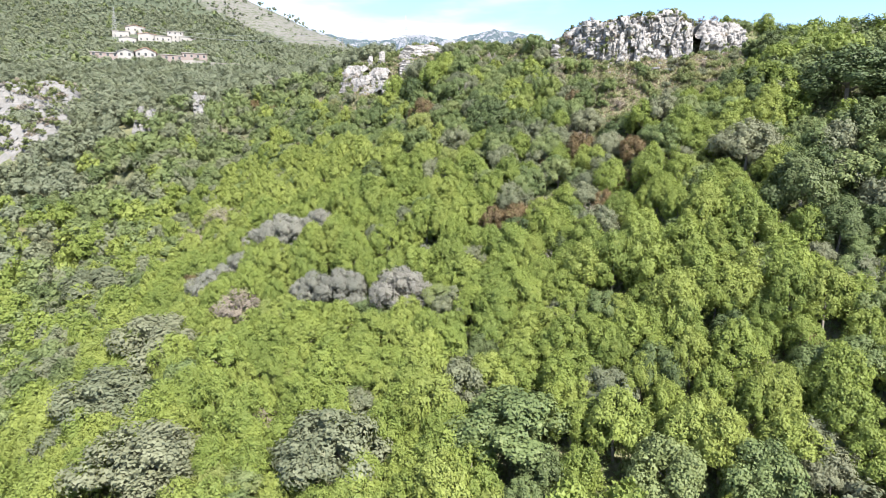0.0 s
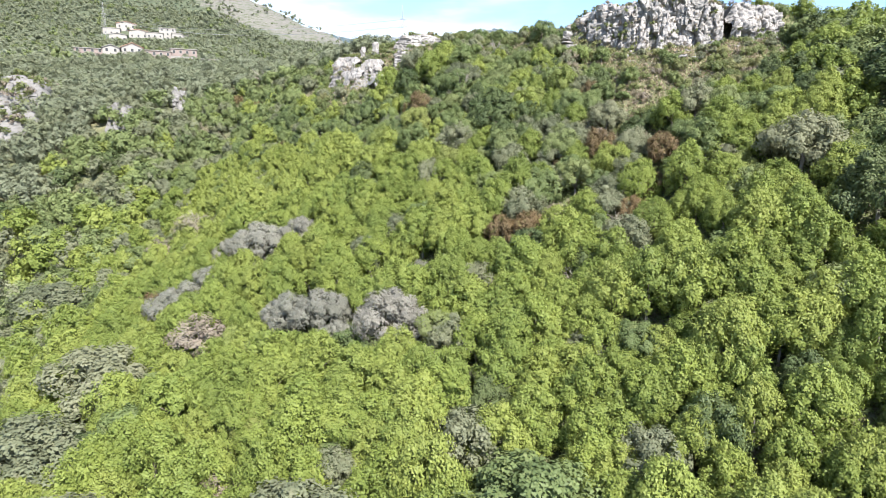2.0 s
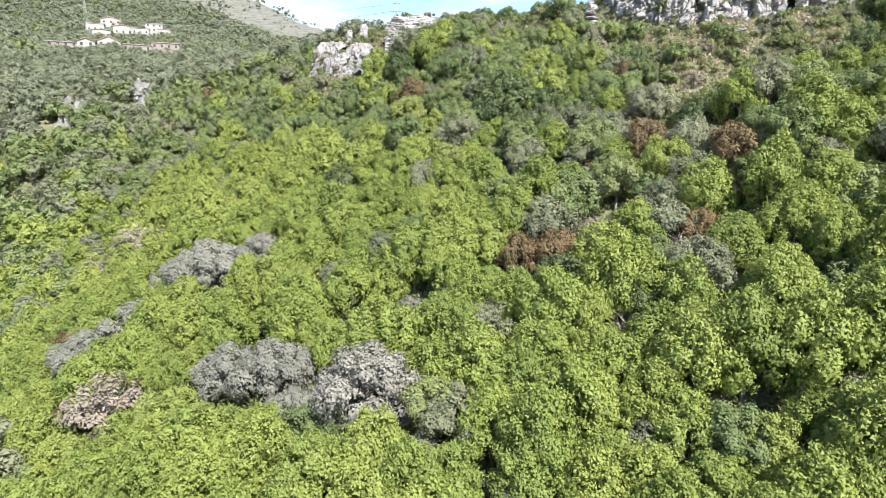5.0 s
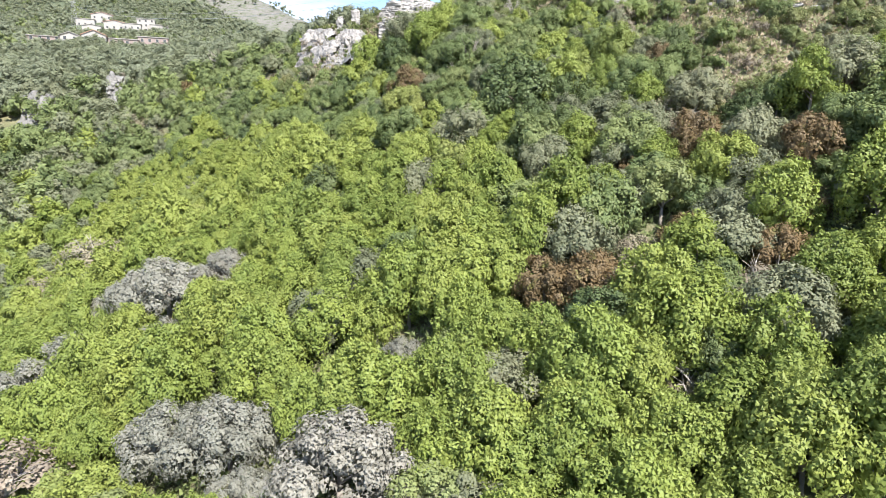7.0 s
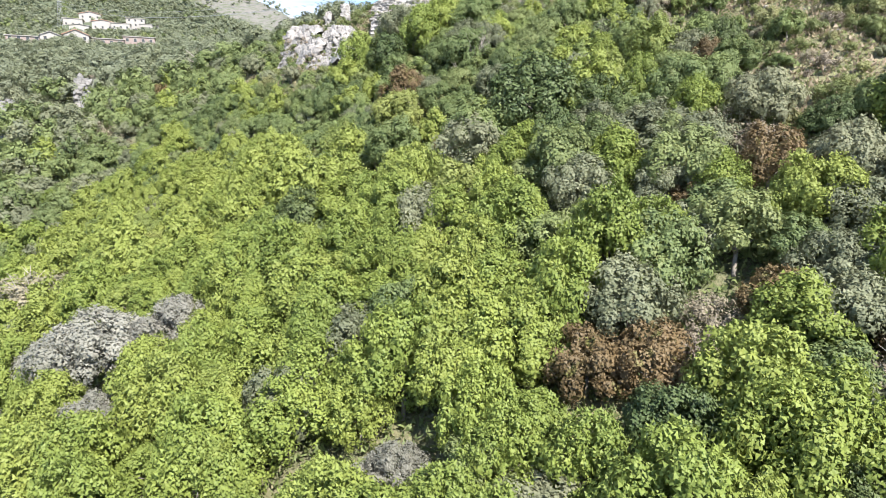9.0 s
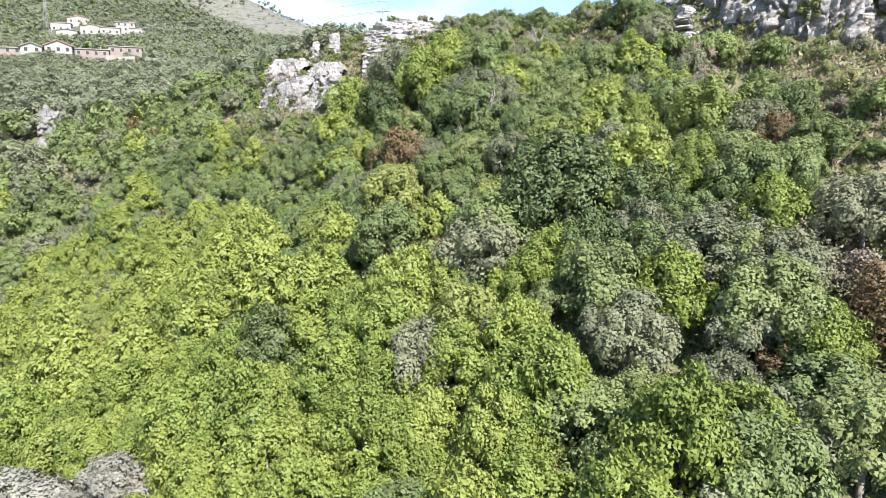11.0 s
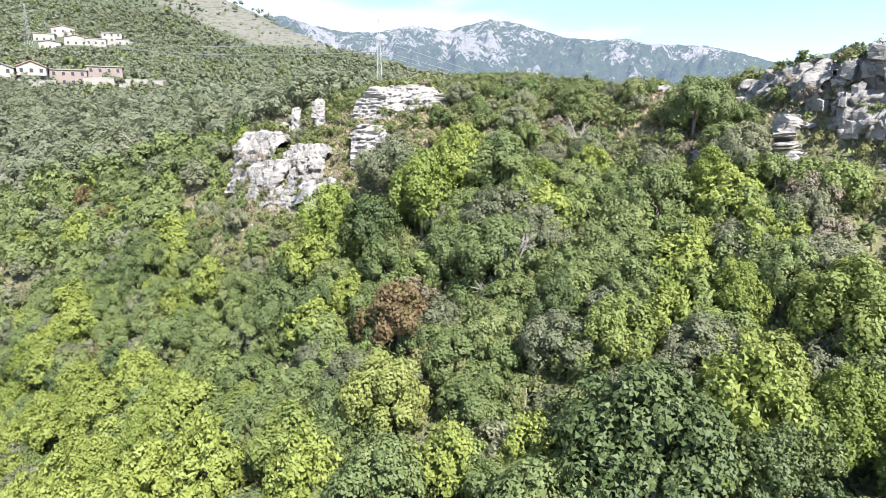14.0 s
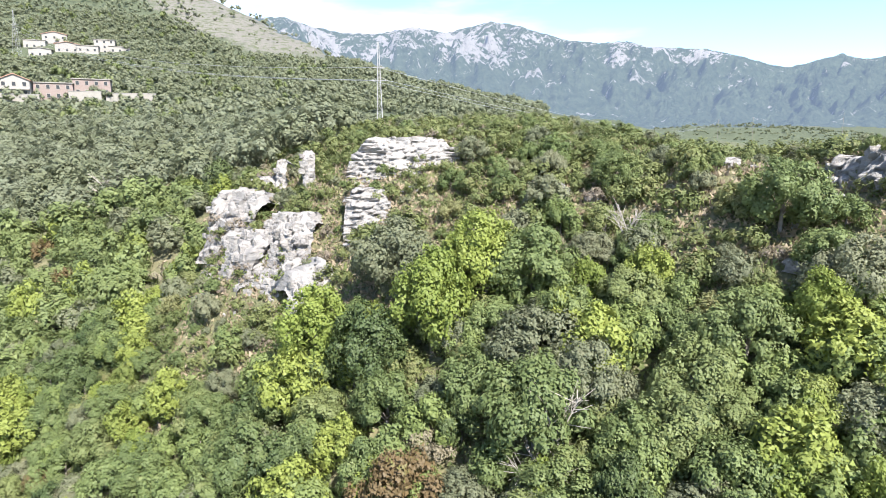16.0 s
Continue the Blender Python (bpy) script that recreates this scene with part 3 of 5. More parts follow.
# single trees that stand out: plan position and crown radius
MARKED = {
    "olive": [(-5.5, 75.8, 3.9), (-17.0, 81.6, 3.2), (-13.2, 80.6, 3.3), (-11.0, 77.2, 2.1), (-1.8, 71.6, 1.7), (-31.6, 95.1, 3.4), (-35.3, 92.0, 3.3),
              (-26.2, 102.1, 4.4), (-31.7, 104.6, 3.0), (-23.7, 95.5, 2.4), (-20.7, 102.9, 2.9), (-2.5, 85.3, 1.6), (-4.1, 85.4, 1.2)],
    "dry": [(-41.4, 119.0, 4.2), (-44.9, 114.9, 3.4), (-27.2, 80.9, 3.6), (-17.4, 59.7, 1.8), (19.9, 82.3, 1.6), (14.1, 88.4, 1.5), (13.8, 77.5, 1.1), (13.0, 87.2, 1.2)],
    "oak": [(6.5, 53.8, 4.6), (18.3, 47.7, 2.9), (25.4, 46.3, 2.9), (-4.4, 115.5, 2.5),
            (2.8, 127.3, 2.6), (4.2, 136.7, 2.5), (12.0, 146.6, 1.7), (9.2, 103.7, 2.6), (3.3, 111.2, 2.8), (18.8, 134.8, 2.2)],
    "grey": [(-61.3, 108.8, 5.3), (-36.5, 65.3, 5.0), (-27.5, 54.1, 5.0), (-10.0, 53.4, 4.4), (-36.1, 75.9, 5.0), (1.8, 59.9, 2.8), (9.9, 89.7, 2.5), (19.8, 79.1, 2.6), (2.7, 109.8, 2.8), (5.8, 120.1, 1.9), (3.4, 131.0, 2.4), (9.7, 100.5, 2.3), (-5.2, 141.0, 2.8), (39.3, 81.6, 3.7)],
    "rust": [(7.3, 87.3, 2.2), (10.2, 86.3, 2.2), (21.8, 84.1, 1.9), (21.1, 97.0, 2.4), (27.8, 91.6, 2.3), (5.0, 94.1, 1.6), (-4.2, 125.4, 2.6), (-0.6, 113.4, 1.4)],
    "evergreen": [(9.8, 81.9, 2.1), (8.3, 111.6, 3.5), (-6.6, 134.6, 2.3), (-11.7, 109.2, 2.3), (54.1, 85.4, 5.5), (40.8, 70.7, 3.3)],
    "lush": [(19.6, 70.8, 2.6), (22.8, 70.0, 2.6), (16.9, 71.6, 2.4)],
    "yellow": [(14.7, 114.8, 2.3), (19.9, 116.0, 2.6), (-4.3, 120.0, 2.6), (-10.2, 120.1, 2.4), (9.1, 119.0, 2.3)],
    "broadleaf": [(1.0, 138.0, 2.4), (-2.6, 135.5, 2.5), (-10.6, 137.7, 2.3)],
}
# open rock where nothing tall grows: x, y, radius
BARE_GROUND = [(-21, 152.5, 4.5), (-16, 150, 3.8), (-23, 158, 4.0), (-5, 157, 4), (-9, 154, 4), (-10, 160, 3), (40, 119, 4.5), (34, 120.5, 4), (29, 125, 4), (45, 119, 4), (51, 120, 4.5), (57, 121, 3.5), (24, 130, 3), (25, 136, 3),
               (22, 139, 3), (-106, 154, 6), (-115, 156, 8), (-105, 166, 4), (-118, 172, 6), (-128, 160, 8), (-112, 182, 3), (-100, 160, 4), (-80, 164, 4.5), (-66, 173, 3.5), (-78, 169, 4), (-76, 174, 3), (-68, 176, 3.5), (-70, 181, 3)]


def open_rock(x, y):
    keep = np.ones(len(x), bool)
    for a, b, r in BARE_GROUND:
        keep &= (x - a) ** 2 + (y - b) ** 2 > r * r
    return keep


def scatter(x0, x1, y0, y1, gap, seed, jitter=0.42):
    rng = np.random.default_rng(seed)
    X, Y = np.meshgrid(np.arange(x0, x1, gap), np.arange(y0, y1, gap))
    X = X + (np.arange(X.shape[0])[:, None] % 2) * gap / 2
    return X.ravel() + rng.uniform(-jitter, jitter, X.size) * gap, Y.ravel() + rng.uniform(-jitter, jitter, X.size) * gap, rng


def choose_kind(x, y, rng, n):
    """Which tree grows where: bright leafy trees on the lower and outer slope, oaks towards the crest, mixed and withering ones in the side gully."""
    # darker kinds on this side stand in for the shadows lying there
    if x > 40 and y > 60:
        return rng.choice(["evergreen", "oak", "grey", "lush"], p=[0.2, 0.35, 0.15, 0.3])
    if x > 22 and y > 93:
        return rng.choice(["oak", "grey", "scrub", "dry", "rust", "lush", "evergreen"], p=[0.32, 0.28, 0.12, 0.08, 0.05, 0.1, 0.05])
    edge_y = 104 + min(38, 1.5 * max(0, -10 - x)) + 9 * math.exp(-((x - 18) / 9) ** 2)
    upper = (y - edge_y) / 20 + 2.4 * n
    gully = math.exp(-((x - 23) / 19) ** 2 - ((y - 96) / 15) ** 2)
    q = rng.random()
    if gully > 0.35 + 0.4 * q:
        return rng.choice(["oak", "grey", "rust", "lush", "dry", "yellow"], p=[0.34, 0.28, 0.08, 0.21, 0.05, 0.04])
    if upper + 0.5 * (q - 0.5) > 0.1:
        return rng.choice(["oak", "grey", "broadleaf", "evergreen", "yellow", "dry", "rust"], p=[0.60, 0.22, 0.07, 0.06, 0.02, 0.02, 0.01])
    if x < -48:
        return rng.choice(["broadleaf", "lush", "oak", "grey", "evergreen"], p=[0.12, 0.28, 0.32, 0.26, 0.02])
    bright = "lush" if rng.random() < 0.12 + 0.7 * float(ramp(2, 18, x + 14 * n)) else "broadleaf"
    return rng.choice([bright, "oak", "grey", "yellow", "evergreen", "rust"], p=[0.86, 0.06, 0.04, 0.02, 0.01, 0.01])


def tree_pose(x, y, z, rng, size, tall=1.0):
    return Matrix.LocRotScale((x, y, z - 0.15), Euler((rng.normal() * 0.05, rng.normal() * 0.05, rng.random() * 6.28)), (size, size, size * tall))


class Grove:
    """Gathers many trees of one kind into one mesh."""
    def __init__(self):
        self.v, self.t, self.n = [], [], 0

    def add(self, shape, x, y, z, size, tall, turn):
        v, t = shape
        c, s = math.cos(turn), math.sin(turn)
        w = np.stack([(v[:, 0] * c - v[:, 1] * s) * size + x, (v[:, 0] * s + v[:, 1] * c) * size + y, v[:, 2] * size * tall + z], 1)
        self.v.append(w.astype(np.float32))
        self.t.append((t + self.n).astype(np.int32))
        self.n += len(v)

    def put(self, name, material, label, category):
        if self.v:
            tagged(new(name, mesh_from(name, np.concatenate(self.v), np.concatenate(self.t), material)), label, category, kind="stuff")


taken = []
count_of = {k: 0 for k in KINDS}
rng = np.random.default_rng(5)
for kind, spots in MARKED.items():
    for x, y, r in spots:
        taken.append((x, y, r))
        size = (1.0 if kind in ("olive", "rust", "yellow") else 1.14) * r / KINDS[kind][0]
        tall = min(1.0, 1.45 / size) if size > 1.45 else 1.0
        stand(kind, count_of[kind] % VARIANTS, tree_pose(x, y, ground_at(x, y), rng, size, tall * 1.05))
        count_of[kind] += 1
taken = np.array(taken)
woods = {k: Grove() for k in KINDS}
far_woods = {k: Grove() for k in KINDS}


def patches(x, y):
    return layers(x / 22, y / 22, 3, 11) - 0.5


def crest_share(x, y):
    """One on the open hilltop and the stony slope under the large crag, nought in the wood."""
    top = ramp(135, 147, y + 0.10 * np.abs(x)) * ramp(-34, -14, x)
    under_crag = ramp(22, 29, x) * (1 - ramp(48, 58, x)) * ramp(97, 104, y - 0.25 * np.maximum(0, x - 40))
    above = np.maximum(ramp(22, 27, x) * ramp(124, 130, y), ramp(10, 16, x) * ramp(128, 135, y))
    return np.maximum(np.maximum(top, under_crag), above)


# the near slope
xs, ys, rng = scatter(-64, 66, 34, 178, 2.85, 21)
zs, ns, cs = land(xs, ys), patches(xs, ys), crest_share(xs, ys)
ok = open_rock(xs, ys)
for x, y, z, n, crest, o in zip(xs, ys, zs, ns, cs, ok):
    if abs(x) > 0.75 * y + 8:
        woods["broadleaf"].add(coarse["broadleaf"][int(rng.integers(3))], x, y, z - 0.15, rng.uniform(0.7, 1.1), 1, rng.random() * 6.28)
        continue
    if not o or np.min(np.hypot(taken[:, 0] - x, taken[:, 1] - y) - taken[:, 2] * 0.85) < 0.6:
        continue
    if rng.random() < 0.8 * crest:
        continue
    kind = choose_kind(x, y, rng, n)
    if crest > 0.5:
        kind = rng.choice(["oak", "grey", "scrub", "dry"], p=[0.18, 0.22, 0.5, 0.1])
    close = ramp(106, 120, y - 0.3 * max(0, -x))     # smaller, tighter growth towards the top
    size = rng.uniform(0.68, 1.08) * (1 - 0.22 * close) * (1 - 0.68 * crest)
    tall = rng.uniform(0.85, 1.2) * (1 - 0.15 * crest)
    variant = int(rng.integers(VARIANTS))
    fine = abs(x) < 46 and 46 < y < 152
    if -46 < x < 46 and 46 < y < 152 and count_of[kind] < MOST:
        stand(kind, variant, tree_pose(x, y, z, rng, size, tall), fine)
        count_of[kind] += 1
    else:
        shape = plainer[kind][variant] if 46 < y < 150 and abs(x) < 58 else middle[kind][variant % 3]
        woods[kind].add(shape, x, y, z - 0.15, size, tall, rng.random() * 6.28)

# young growth filling the upper wood
xs, ys, rng = scatter(-44, 46, 98, 160, 1.95, 23)
zs, cs, ok = land(xs, ys), crest_share(xs, ys), open_rock(xs, ys)
for x, y, z, crest, o in zip(xs, ys, zs, cs, ok):
    if not o or rng.random() > 0.75 * ramp(104, 116, y - 0.5 * max(0, -12 - x)) * (1 - 0.85 * crest):
        continue
    kind = rng.choice(["sapling", "grey", "lush", "scrub", "evergreen"], p=[0.5, 0.17, 0.1, 0.18, 0.05] if crest < 0.3 else [0.3, 0.2, 0.0, 0.48, 0.02])
    size = rng.uniform(0.38, 0.62) * (1.9 if kind in ("scrub", "sapling") else 1)
    if count_of[kind] < MOST:
        stand(kind, int(rng.integers(VARIANTS)), tree_pose(x, y, z, rng, size, 1.1), kind in ("scrub", "sapling"))
        count_of[kind] += 1
    else:
        woods[kind].add(middle[kind][int(rng.integers(3))], x, y, z - 0.1, size, 1.1, rng.random() * 6.28)

# scrub on the crest and round the crags
xs, ys, rng = scatter(-42, 66, 98, 215, 1.75, 22)
zs, cs = land(xs, ys), crest_share(xs, ys)
for x, y, z, crest in zip(xs, ys, zs, cs):
    near_rock = any((x - a) ** 2 + (y - b) ** 2 < (r + 2) ** 2 for a, b, r in BARE_GROUND)
    if rng.random() > 0.85 * max(crest, 0.9 * near_rock):
        continue
    size = rng.uniform(0.4, 1.1) * (0.7 if near_rock else 1)
    kind = rng.choice(["scrub", "dry", "oak", "grey"], p=[0.62, 0.14, 0.12, 0.12])
    if kind != "scrub":
        size *= 0.42
    if count_of[kind] < 300 and y < 168:
        stand(kind, int(rng.integers(VARIANTS)), tree_pose(x, y, z, rng, size), kind == "scrub")
        count_of[kind] += 1
    else:
        woods[kind].add(plainer[kind][int(rng.integers(VARIANTS))] if y < 176 and x > -34 else middle[kind][int(rng.integers(3))], x, y, z - 0.1, size, 1, rng.random() * 6.28)

# woods on the flank, below, behind the crest
for x0, x1, y0, y1, gap, seed in ((-200, -62, 60, 255, 3.7, 31), (66, 110, 30, 190, 5.0, 32), (-64, 90, 178, 250, 5.0, 33), (-110, 110, -30, 34, 5.0, 34)):
    xs, ys, rng = scatter(x0, x1, y0, y1, gap, seed)
    ok, zs, ns = open_rock(xs, ys), land(xs, ys), patches(xs, ys)
    for x, y, z, n, o in zip(xs, ys, zs, ns, ok):
        if not o or (y > 178 and -14 < x < 60 and rng.random() < 0.6):
            continue
        kind = choose_kind(x, y, rng, n) if y < 170 else rng.choice(["oak", "grey", "scrub"], p=[0.5, 0.4, 0.1])
        open_top = 0.28 if y > 170 and x > -16 else 1.0
        (far_woods if x < -85 or (y > 178 and x < -16) else woods)[kind].add((coarse if abs(x) > 0.75 * y + 10 else middle)[kind][int(rng.integers(3))], x, y, z - 0.2, rng.uniform(0.8, 1.2) * open_top, 1, rng.random() * 6.28)
VILLAGE = [(-110, 305, 7.15), (-124, 307, 7.15), (-140, 301, 7.15), (-155, 294, 7.15), (-218, 441, 13), (-200, 455, 15), (-234, 456, 13), (-187, 455, 12), (-148, 304, 7.15), (-162, 298, 6.05), (-136, 312, 11), (-126, 318, 11), (-112, 315, 11), (-200, 470, 16), (-232, 470, 13), (-218, 455, 13), (-190, 464, 12), (-226, 448, 8)]
xs, ys, rng = scatter(-400, 60, 250, 560, 4.5, 35)
zs, ns = land(xs, ys), layers(xs / 60, ys / 60, 3, 70) - 0.5
for x, y, z, n in zip(xs, ys, zs, ns):
    if any((x - a) ** 2 + (y - b) ** 2 < (0.6 * r if b < 330 else 0.85 * r) ** 2 for a, b, r in VILLAGE) or x < -0.85 * y - 40 or x > 0.12 * y:
        continue
    if rng.random() < ramp(-62, -46, 0.68 * x + 0.73 * y - 332.8 + 20 * n) * ramp(138, 152, z) * 0.86:
        continue
    kind = rng.choice(["oak", "grey", "broadleaf"], p=[0.4, 0.52, 0.08] if x < -60 else [0.45, 0.55, 0.0])
    if x > -60 and y < 330:
        continue
    far_woods[kind].add(coarse[kind][int(rng.integers(3))], x, y, z - 0.2, rng.uniform(0.6, 1.1) * (0.45 if 0.68 * x + 0.73 * y > 278 and z > 142 else 1), 0.9, rng.random() * 6.28)
xs, ys, rng = scatter(-760, 60, 560, 1000, 7, 36)
zs = land(xs, ys)
for x, y, z in zip(xs, ys, zs):
    if rng.random() < ramp(-62, -46, 0.68 * x + 0.73 * y - 332.8) * ramp(138, 152, z) * 0.85 or x < -0.85 * y - 40:
        continue
    far_woods["oak"].add(coarsest["oak"][int(rng.integers(3))], x, y, z - 0.2, rng.uniform(0.7, 1.2), 0.8, rng.random() * 6.28)
xs, ys, rng = scatter(60, 640, 560, 1000, 11, 37)
zs, ns = land(xs, ys), layers(xs / 70, ys / 70, 3, 71) - 0.5
for x, y, z, n in zip(xs, ys, zs, ns):
    if rng.random() < 0.75 + 1.5 * n:
        far_woods["grey"].add(coarsest["grey"][int(rng.integers(3))], x, y, z - 0.3, rng.uniform(0.6, 1.2), 0.8, rng.random() * 6.28)
for kind in KINDS:
    woods[kind].put("woodland", LEAF[kind], "dense woodland of " + TREE_NAMES[kind][2] + "s covering the hillside", "woodland")
    far_woods[kind].put("woodland", HAZY_LEAF.get(kind, LEAF[kind]), "distant woodland round the village slope", "woodland")


def ground_cover(name, label, material, x0, x1, y0, y1, gap, seed, size, rise, blades, share):
    """Low leaf sprays or grass blades over the ground."""
    xs, ys, rng = scatter(x0, x1, y0, y1, gap, seed, 0.5)
    keep = rng.random(len(xs)) < share(xs, ys)
    xs, ys = np.repeat(xs[keep], blades), np.repeat(ys[keep], blades)
    n = len(xs)
    p = np.stack([xs + rng.normal(size=n) * gap * 0.3, ys + rng.normal(size=n) * gap * 0.3, np.zeros(n)], 1)
    p[:, 2] = land(p[:, 0], p[:, 1]) + rng.uniform(0.0, rise, n)
    up = rng.normal(size=(n, 3)) * 0.6 + np.array([0, 0, 0.8])
    side = rng.normal(size=(n, 3))
    side[:, 2] *= 0.3
    up *= size / np.linalg.norm(up, axis=1)[:, None]
    side *= size * 0.45 / np.linalg.norm(side, axis=1)[:, None]
    s = rng.uniform(0.5, 1.4, (n, 1))
    v = np.stack([p + up * s, p + side * s, p - side * s], 1).reshape(-1, 3)
    tagged(new(name, mesh_from(name, v, np.arange(n * 3).reshape(-1, 3), material)), label, name, kind="stuff")


ground_cover("undergrowth", "low dark green undergrowth beneath the trees", LEAF["oak"], -66, 66, 34, 156, 0.5, 41, 0.34, 0.7, 5, lambda x, y: 0.9 * (1 - crest_share(x, y)))
ground_cover("dry_grass", "tufts of straw-coloured dry grass on the hilltop", LEAF["straw"], -42, 66, 98, 200, 0.55, 42, 0.34, 0.15, 7, lambda x, y: 0.95 * crest_share(x, y))
ground_cover("low_shrubs", "low green herbs between the hilltop grass", LEAF["scrub"], -42, 66, 98, 200, 0.6, 43, 0.24, 0.4, 8, lambda x, y: 0.75 * crest_share(x, y))

# ---------------------------------------------------------------- rock
def stone_mesh(rng, sx, sy, sz, cuts=3, rough=0.16):
    """An angular block of limestone with broken faces and split beds."""
    bm = bmesh.new()
    bmesh.ops.create_cube(bm, size=1.0)
    bmesh.ops.subdivide_edges(bm, edges=bm.edges, cuts=cuts, use_grid_fill=True)
    off = Vector(rng.uniform(-50, 50, 3))
    for p in bm.verts:
        q = p.co.copy()
        l = q.length
        q = q.lerp(q.normalized() * 0.62, 0.30)
        w = noise.noise_vector(q * 2.1 + off) * rough + noise.noise_vector(q * 5.0 + off) * rough * 0.5
        w += Vector((1, 1, 0)) * 0.06 * math.copysign(1, math.sin(q.z * 17 + off.x))* (1 if abs(q.x) > 0.3 else 0.3)* (1 if q.x > 0 else -1)
        p.co = Vector(((q.x + w.x) * sx, (q.y + w.y) * sy, (q.z + w.z) * sz))
    bmesh.ops.triangulate(bm, faces=bm.faces)
    me = bpy.data.meshes.new("stone")
    bm.to_mesh(me)
    bm.free()
    me.materials.append(ROCK)
    return me


rng = np.random.default_rng(77)
BLOCKS = [stone_mesh(rng, 1.0, 0.9, 0.8) for q in range(7)]
SLABS = [stone_mesh(rng, 1.5, 1.0, 0.36, 3, 0.12) for q in range(6)]
PILLARS = [stone_mesh(rng, 0.8, 0.8, 1.5) for q in range(6)]


def block_mesh(rng):
    """A weathered block: squarish, with worn edges and an uneven broken surface."""
    bm = bmesh.new()
    bmesh.ops.create_cube(bm, size=1.0)
    for p in bm.verts:
        p.co += Vector(rng.uniform(-0.2, 0.2, 3))
    bmesh.ops.subdivide_edges(bm, edges=bm.edges, cuts=2, use_grid_fill=True)
    off = Vector(rng.uniform(-50, 50, 3))
    for p in bm.verts:
        q = p.co
        p.co = q.lerp(q.normalized() * 0.6, 0.2) + noise.noise_vector(q * 2.6 + off) * 0.13 + noise.noise_vector(q * 6.0 + off) * 0.05
    bmesh.ops.triangulate(bm, faces=bm.faces)
    me = bpy.data.meshes.new("block")
    bm.to_mesh(me)
    bm.free()
    me.materials.append(ROCK)
    return me


CUT = [block_mesh(rng) for q in range(14)]
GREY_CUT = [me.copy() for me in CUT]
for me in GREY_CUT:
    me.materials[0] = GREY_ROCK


def facets(U, V, length, high, size, upright, tilt, depth, rng):
    """Broken rock faces: each patch is a plane of its own depth and tilt; also gives the distance to the next joint."""
    m = int((length + 2) * (high + 5) / size ** 2) + 6
    su, sv = rng.uniform(-1, length + 1, m), rng.uniform(-3, high + 2, m)
    dep, tu, tv = rng.normal(size=m) * depth, rng.normal(size=m) * tilt, rng.normal(size=m) * tilt * 0.7
    A, B = U.ravel()[:, None] - su[None], V.ravel()[:, None] - sv[None]
    P, Q = np.abs(A) * math.sqrt(upright), np.abs(B) / math.sqrt(upright)
    D = np.maximum(P, Q) + 0.35 * np.minimum(P, Q)
    two = np.argpartition(D, 1, axis=1)[:, :2]
    d1, d2 = np.take_along_axis(D, two, 1).T
    own = np.where(d1 <= d2, two[:, 0], two[:, 1])
    k = np.arange(len(own))
    plane = dep[own] + np.clip(tu[own] * A[k, own] + tv[own] * B[k, own], -2.5 * depth - 0.1, 2.5 * depth + 0.1)
    return plane.reshape(U.shape), np.abs(d2 - d1).reshape(U.shape)


